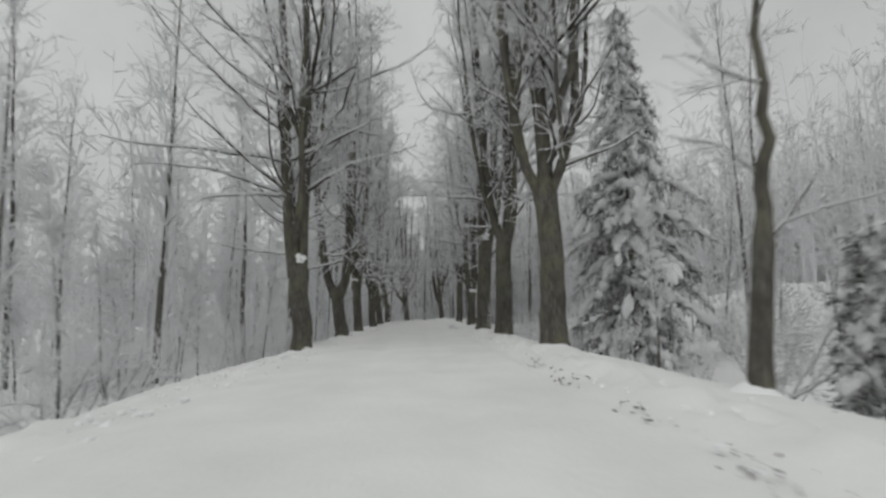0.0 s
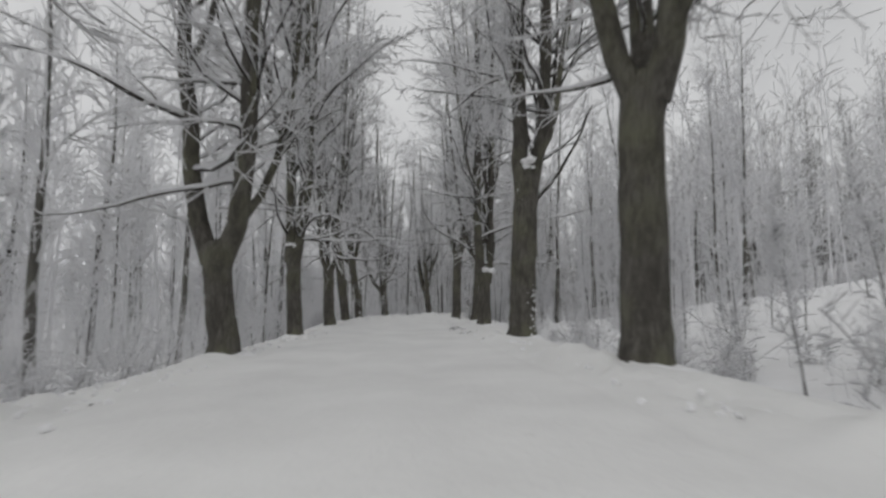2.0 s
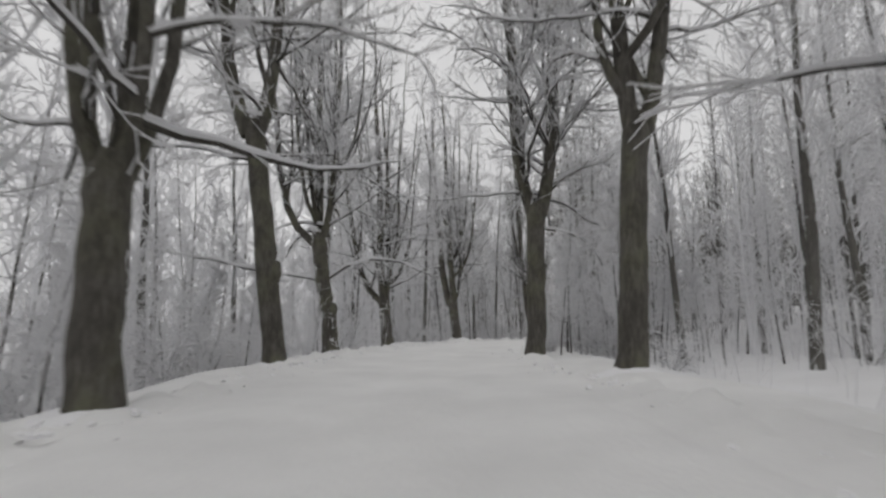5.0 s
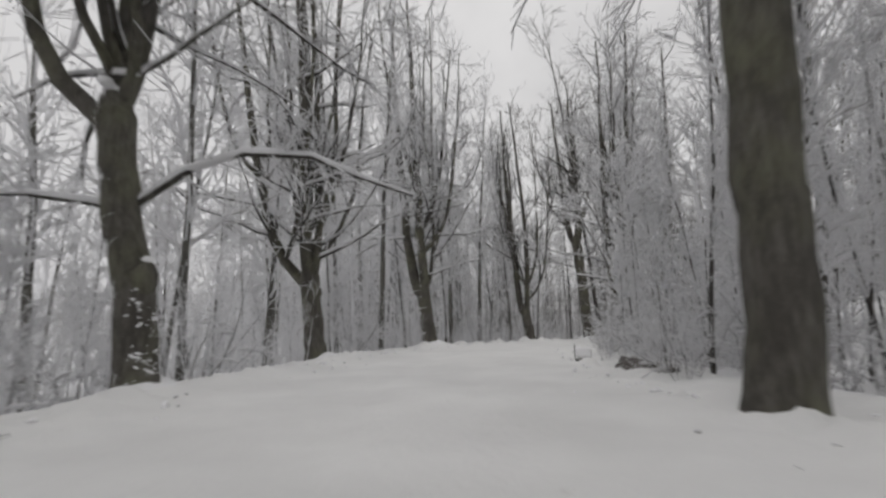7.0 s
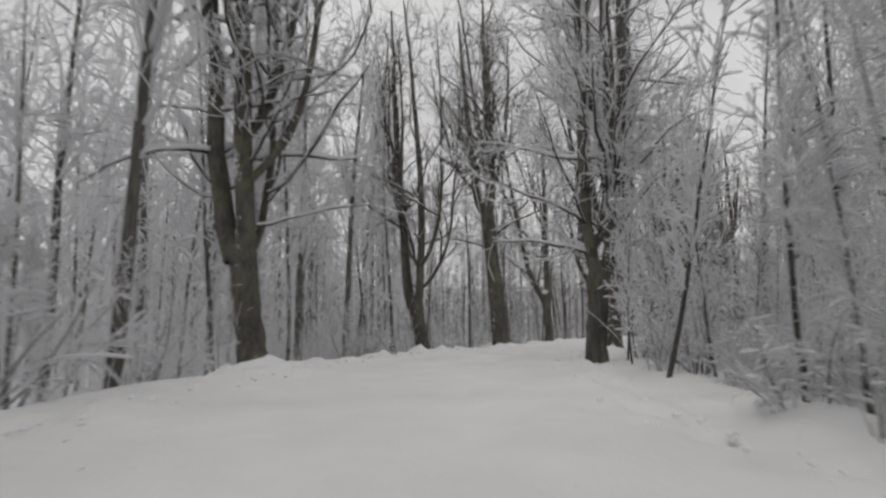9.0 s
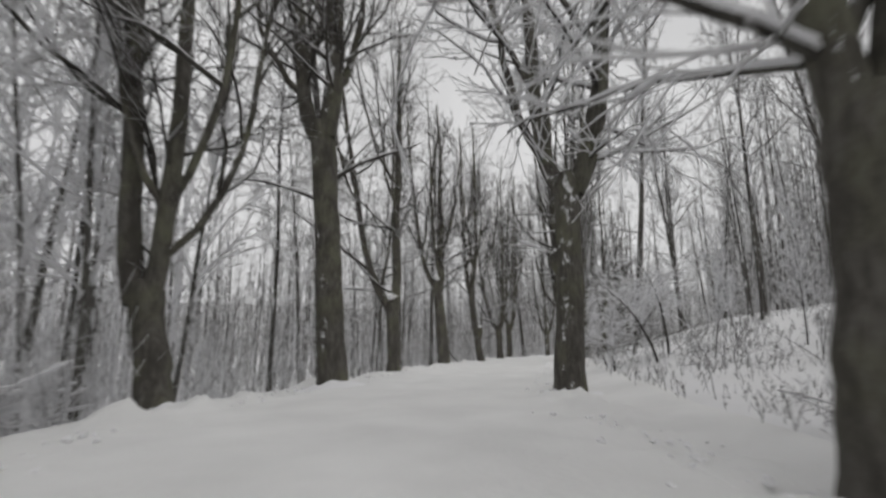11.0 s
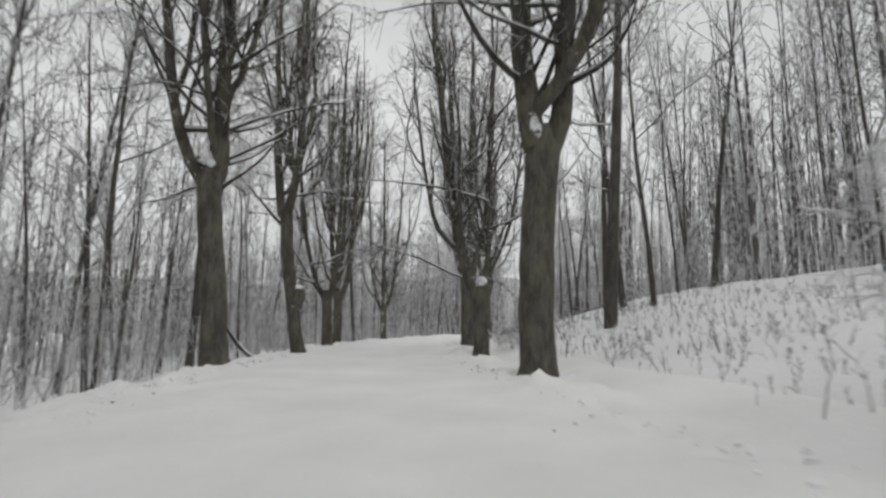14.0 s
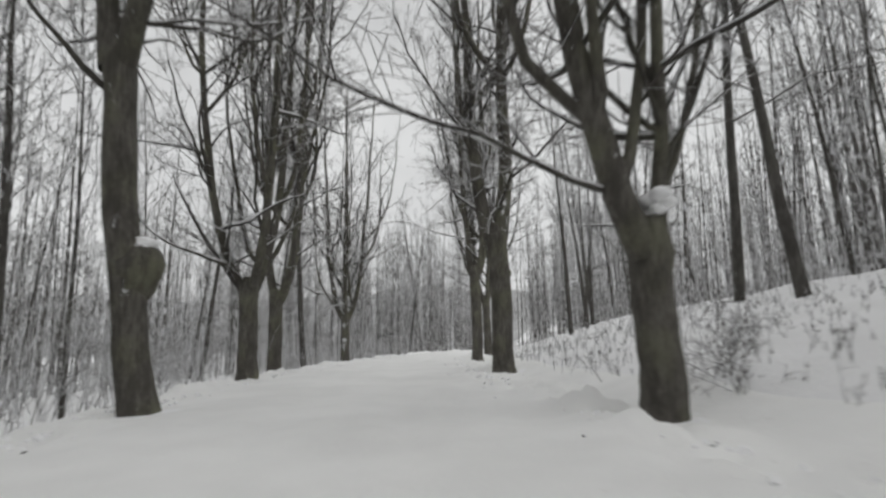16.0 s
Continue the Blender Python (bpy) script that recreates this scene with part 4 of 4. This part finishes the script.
# uphill side
scatter(POLES, 9, 70, 115, 16, 34, 2.0)
scatter(POLES, 18, 115, 150, 9, 28, 1.8, (0.9, 1.2))
scatter(YOUNG, 8, 75, 104, 9, 24, 1.5)
scatter(YOUNG, 12, 104, 150, 7.5, 18, 1.2)
scatter(BUSHES, 14, 75, 122, 7.2, 18, 1.2)
for n, (bu, bs) in enumerate(((125.2, 4.9), (126.6, 5.1), (127.9, 5.0), (129.4, 5.3), (130.6, 5.1), (132.2, 5.4), (133.4, 4.7), (134.8, 4.9), (136.3, 5.0))):
    bx, by = (float(a) for a in on_road(bu, bs))
    copy_thing(BUSHES[n % 3], pose(bx, by, height(bx, by), 0, 0, 77 * n) @ Matrix.Scale(0.62 + 0.07 * (n % 3), 4))
    PLACED.append(np.array([(bx, by)]))
scatter(BUSHES, 24, 123, 148, 5.2, 9.0, 0.8, (0.7, 1.1))
scatter(YOUNG, 36, 121, 147, 4.9, 12, 0.7, (0.8, 1.35), 4)
scatter(YOUNG, 16, 154, 172, 8.5, 17, 0.9, (0.5, 0.8), 5)
scatter(BARE, 52, 152, 245, 9, 34, 1.3)
scatter(BUSHES, 26, 64, 104, 6.4, 13, 1.0, (0.5, 0.95))
scatter(YOUNG, 10, 66, 100, 9, 18, 1.2, (0.7, 1.1))
scatter(BUSHES, 12, 68, 88, 11, 20, 1.3, (0.8, 1.2))
scatter(YOUNG, 9, 68, 88, 12, 22, 1.3, (0.8, 1.2))
scatter(YOUNG, 12, 134, 150, 5.6, 10.5, 0.7, (0.7, 1.1), 4)
scatter(BUSHES, 9, 136, 150, 5.2, 8.5, 0.7, (0.7, 1.0))
scatter(BRUSH, 14, 149, 166, 7.5, 14, 0.8, (0.45, 0.85))
scatter(SPRIGS, 80, 146, 225, 6.4, 15, 0.4, (0.3, 0.75), 10)
for kind in POLES + BARE + YOUNG + BUSHES + BRUSH + ARCHED + SPRIGS:
    for ob in (*kind.children_recursive, kind):
        bpy.data.objects.remove(ob)


def far_woods(name, seed, count, u_lo, u_hi, s_lo, s_hi, mat, label, dense, fat):
    """The wood farther off, too dense to count."""
    rng = np.random.default_rng(seed)
    u, s = rng.uniform(u_lo, u_hi, count), rng.uniform(min(s_lo, s_hi), max(s_lo, s_hi), count)
    x, y = on_road(u, s)
    _, ss = road_coords(np.stack([x, y], 1))
    ok = np.abs(ss) > min(abs(s_lo), abs(s_hi)) - 1
    x, y = x[ok], y[ok]
    z = land(x, y)
    n = len(x)
    tall = rng.uniform(12, 20, n) if mat is M_RIME_HAZE else rng.uniform(14, 22, n)
    h = np.linspace(0, 1, 6)[None, :, None]
    lean = rng.normal(0, 0.028, (n, 1, 2))
    P = np.concatenate([np.stack([x, y], 1)[:, None] + lean * h * tall[:, None, None] + rng.normal(0, 0.035, (n, 6, 2)),
                        (z - 0.3)[:, None, None] + h * tall[:, None, None]], 2)
    R = 0.045 + 0.12 * rng.random((n, 1)) ** 2 * np.ones(6)
    R = R * np.linspace(1, 0.12, 6)
    snowy = mat is M_RIME_HAZE
    bP, bR = grow(rng, P, R, 15 * n, 3.4, 0.75 if snowy else 0.50, 0.06 if snowy else 0.14, 3, 0.010, 0.10)
    tP, tR = grow(rng, bP, bR, dense * n, 1.3, 0.75, 0.02, 2, 0.014)
    v, f = joined([tubes(P, R, 4), tubes(bP, np.maximum(bR, 0.015), 3), tubes(tP, np.maximum(tR, 0.013) * fat, 3)])
    me = mesh_np(name, v, f, mat)
    me.materials.append(M_BOLE_RIME if snowy else M_BOLE)
    me.polygons.foreach_set("material_index", (np.arange(len(f)) < n * 20).astype(np.int32))
    tagged(new(name, me), label, "woods", kind="stuff")


far_woods("snowy_woods", 401, 620, 20, 175, -16, -70, M_RIME_HAZE, "dense snow-coated wood below the road", 46, 2.8)
far_woods("snowy_woods", 408, 60, 92, 148, -12, -42, M_RIME_HAZE, "close-grown snowy wood at the foot of the slope", 54, 3.4)
# added belt of white trees, in place of haze before the bare wood
far_woods("snowy_woods", 409, 44, 142, 163, -10, -40, M_RIME_HAZE, "added pale snowy trees standing in for haze where the road turns", 54, 3.0)
far_woods("snowy_woods", 407, 260, 40, 108, 24, 75, M_RIME_HAZE, "dense snow-coated wood beyond a clearing", 46, 2.8)
far_woods("snowy_woods", 402, 230, 104, 155, 14, 70, M_RIME_HAZE, "dense snow-coated wood above the road", 46, 2.8)
far_woods("bare_woods", 403, 860, 150, 290, -14, -70, M_FROST_HAZE, "dense grey leafless wood below the road", 42, 1.5)
far_woods("bare_woods", 404, 760, 150, 290, 16, 70, M_FROST_HAZE, "dense grey leafless wood on the bank", 42, 1.5)
far_woods("bare_woods", 405, 160, 236, 300, -18, -4.5, M_FROST_HAZE, "leafless wood where the road bends away", 34, 1.5)
far_woods("bare_woods", 406, 160, 236, 300, 4.5, 18, M_FROST_HAZE, "leafless wood where the road bends away", 34, 1.5)


# ---- undergrowth too fine to count ----
def undergrowth(name, seed, count, u_lo, u_hi, s_lo, s_hi, tall, twigs, mat, label, thick=0.008):
    """Thin shoots standing out of the snow, with a few side twigs each."""
    rng = np.random.default_rng(seed)
    u, s = rng.uniform(u_lo, u_hi, count), rng.uniform(min(s_lo, s_hi), max(s_lo, s_hi), count)
    x, y = on_road(u, s)
    keep = np.abs(road_coords(np.stack([x, y], 1))[1]) > min(abs(s_lo), abs(s_hi)) - 0.2
    x, y = x[keep], y[keep]
    n = len(x)
    h = tall * rng.uniform(0.35, 1.2, n)
    d = rng.normal(0, 0.16, (n, 3)) + np.array([0, 0, 1.0])
    pts = [np.stack([x, y, land(x, y) - 0.1], 1)]
    for _ in range(3):
        d = d + rng.normal(0, 0.13, (n, 3))
        d /= np.linalg.norm(d, axis=1, keepdims=True)
        pts.append(pts[-1] + d * (h / 3)[:, None])
    P = np.stack(pts, 1)
    R = (thick * rng.uniform(0.7, 1.6, n))[:, None] * np.linspace(1, 0.4, 4)
    bP, bR = grow(rng, P, R, twigs * n, tall * 0.28, 0.75, 0.03, 2, 0.015, 0.25)
    v, f = joined([tubes(P, R, 3), tubes(bP, np.maximum(bR, 0.005), 3)])
    tagged(new(name, mesh_np(name, v, f, mat)), label, "undergrowth", kind="stuff")


undergrowth("undergrowth", 501, 2700, 55, 165, -5.4, -24, 3.0, 7, M_RIME_HAZE, "snow-coated saplings and brush below the road", 0.011)
undergrowth("undergrowth", 505, 1600, 100, 165, -5.8, -22, 3.2, 6, M_RIME_HAZE, "snowy saplings at the foot of the bank", 0.012)
undergrowth("undergrowth", 506, 260, 70, 104, 7.0, 22, 1.6, 9, M_RIME_HAZE, "scattered snow-coated saplings in a clearing", 0.011)
undergrowth("undergrowth", 502, 600, 104, 150, 7.0, 24, 2.2, 9, M_RIME_HAZE, "snow-coated saplings and brush above the road", 0.011)
undergrowth("undergrowth", 503, 3300, 150, 255, -5.2, -26, 3.6, 6, M_FROST_HAZE, "thin grey saplings crowding below the road", 0.013)
undergrowth("undergrowth", 507, 1500, 150, 250, 14, 34, 3.4, 6, M_FROST_HAZE, "thin grey saplings crowding behind the bank", 0.013)
undergrowth("undergrowth", 508, 1700, 151, 205, 5.6, 13, 0.42, 5, M_LIMB, "short dark twigs and stalks poking out of the bank", 0.005)
undergrowth("undergrowth", 504, 1100, 150, 250, 5.2, 20, 0.8, 4, M_TWIG_BARE, "bare shoots standing out of the snowy bank")


def clods(name, seed, count, mat, size, label, spread, streaks=()):
    """Small crumbs thrown to the sides of the road."""
    rng = np.random.default_rng(seed)
    u = rng.uniform(55, 235, count)
    s = rng.choice([-1, 1], count, p=[0.6, 0.4]) * (3.65 + rng.normal(0, spread, count))
    for lo, hi, at in streaks:
        some = rng.random(count) < 0.22
        nests = rng.uniform(lo, hi, 7)[rng.integers(0, 7, some.sum())]
        u[some], s[some] = nests + rng.normal(0, 0.4, some.sum()), at + (nests - lo) % 0.4 - 0.2 + rng.normal(0, 0.12, some.sum())
    x, y = on_road(u, s)
    z = land(x, y)
    c = np.stack([x, y, z + 0.06 * np.exp(-((np.abs(s) - 3.5) / 0.55) ** 2)], 1)
    r = size * rng.uniform(0.4, 1.5, count) ** 1.5
    ring = np.array([(1, 0, 0), (0, 1, 0), (-1, 0, 0), (0, -1, 0)], float)
    low, mid, top = ring * 0.8 - (0, 0, 0.5), ring @ np.array([(0.75, 0.7, 0), (-0.7, 0.75, 0), (0, 0, 1)]) + (0, 0, 0.2), ring * 0.45 + (0, 0, 0.75)
    shape = np.concatenate([low, mid, top])
    V = c[:, None] + (shape[None] + rng.normal(0, 0.14, (count, 12, 3))) * r[:, None, None]
    q = [(a + b, a + (b + 1) % 4, a + 4 + (b + 1) % 4, a + 4 + b) for a in (0, 4) for b in range(4)] + [(8, 9, 10, 11)]
    F = (np.arange(count)[:, None, None] * 12 + np.array(q)[None]).reshape(-1, 4)
    tagged(new(name, mesh_np(name, V.reshape(-1, 3), F, mat, False)), label, "snow", kind="stuff")


clods("snow_clods", 601, 3000, M_SNOW, 0.036, "loose snow clods along the ploughed edges", 0.4)
# the two right-hand streaks of dark crumbs imitate shade in the groove
clods("leaf_litter", 602, 1100, M_LIMB, 0.016, "dark crumbs of leaves and soil on the snow, some as shade in the groove", 0.6, [(63, 72, 2.95), (95, 103, 2.9), (116, 132, -3.6)])


def fallen_limb(x, y, seed):
    """A dead limb leaning out of the snow, with snow along it."""
    rng = np.random.default_rng(seed)
    limb = thing("fallen_limb", (x, y, height(x, y)), "curved dead limb leaning out of the snow", "branch")
    P = line((0, 0, -0.15), (-0.75, 0.45, 0.55), 4.2, 12, (0.3, -0.2, 1.5), 0.04, rng)[None]
    R = np.linspace(0.075, 0.02, 12)[None]
    v, f = tubes(P, R, 8, 0.05, rng)
    part("wood", mesh_np("wood", v, f, M_LIMB), limb)
    q, qr = snow_ridges(P, R, 0.8, 1.1, 0.2)
    v, f = tubes(q, qr, 7, 0.08, rng)
    part("snow_strip", mesh_np("snow_strip", v, f, M_SNOW), limb, "strip of fresh snow")


fallen_limb(23.65, 113.55, 9)


def capped_block(x, y, turn):
    """A low dark block at the verge, under a thick cushion of snow, with a thin stake at its corner."""
    rng = np.random.default_rng(31)
    block = thing("stone_block", (x, y, height(x, y) - 0.06), "low dark stone block under a thick cushion of snow", "stone")
    block.rotation_euler = (0, 0, turn)
    for name, w, d, lo, hi, mat, label, soft in (("stone", 0.44, 0.32, 0.0, 0.22, M_LIMB, "", 0.04), ("snow_cap", 0.46, 0.34, 0.216, 0.52, M_SNOW, "thick white cushion of snow", 0.10)):
        bm = bmesh.new()
        bmesh.ops.create_cube(bm, size=1.0, matrix=Matrix.Translation((0, 0, (lo + hi) / 2)) @ Matrix.Diagonal((w, d, hi - lo, 1)))
        bmesh.ops.bevel(bm, geom=bm.edges[:], offset=soft, segments=4, affect="EDGES", profile=0.6)
        for v in bm.verts:
            v.co += Vector(rng.normal(0, 0.006, 3))
        me = bpy.data.meshes.new(name)
        bm.to_mesh(me)
        bm.free()
        me.polygons.foreach_set("use_smooth", [True] * len(me.polygons))
        me.materials.append(mat)
        part(name, me, block, label)
    P = np.array([(-0.24, 0.15, -0.1), (-0.242, 0.155, 0.3), (-0.237, 0.152, 0.62)])
    part("stake", mesh_np("stake", *tubes(P[None], np.full((1, 3), 0.014), 6), M_LIMB), block, "thin dark stake")


capped_block(-0.85, 69.25, -0.15)


def bare_bank(u_lo, u_hi, s):
    """A strip of dark earth and leaves where the snow has slid off the foot of the bushes."""
    rng = np.random.default_rng(37)
    U, A = np.meshgrid(np.arange(u_lo, u_hi, 0.12), np.linspace(-1, 1, 13), indexing="ij")
    wide = 0.42 * np.clip(np.sin((U - u_lo) / (u_hi - u_lo) * math.pi), 0, 1) ** 0.5 * (0.8 + 0.3 * np.sin(U * 2.3))
    S = s + 0.12 * np.sin(U * 1.1) + A * wide
    X, Y = on_road(U, S)
    Z = land(X, Y, U, S) + 0.13 * (1 - A ** 2) - 0.04 + rng.normal(0, 0.03, X.shape)
    tagged(new("earth_bank", grid_mesh("earth_bank", X, Y, Z, M_EARTH)), "bare brown earth with leaves under the bushes", "earth", kind="stuff")


M_EARTH, en, el, eb = material("leafy_earth")
e_fine = noise_tex(en, el, 14.0, 6, rough=0.7)
el.new(ramp(en, el, e_fine, [(0.32, (0.035, 0.03, 0.027)), (0.52, (0.11, 0.092, 0.08)), (0.60, (0.70, 0.70, 0.70))]), eb.inputs["Base Color"])
eb.inputs["Roughness"].default_value = 0.95
bump(en, el, e_fine, 1.0, 0.05, eb)
bare_bank(126.4, 131.2, 4.9)
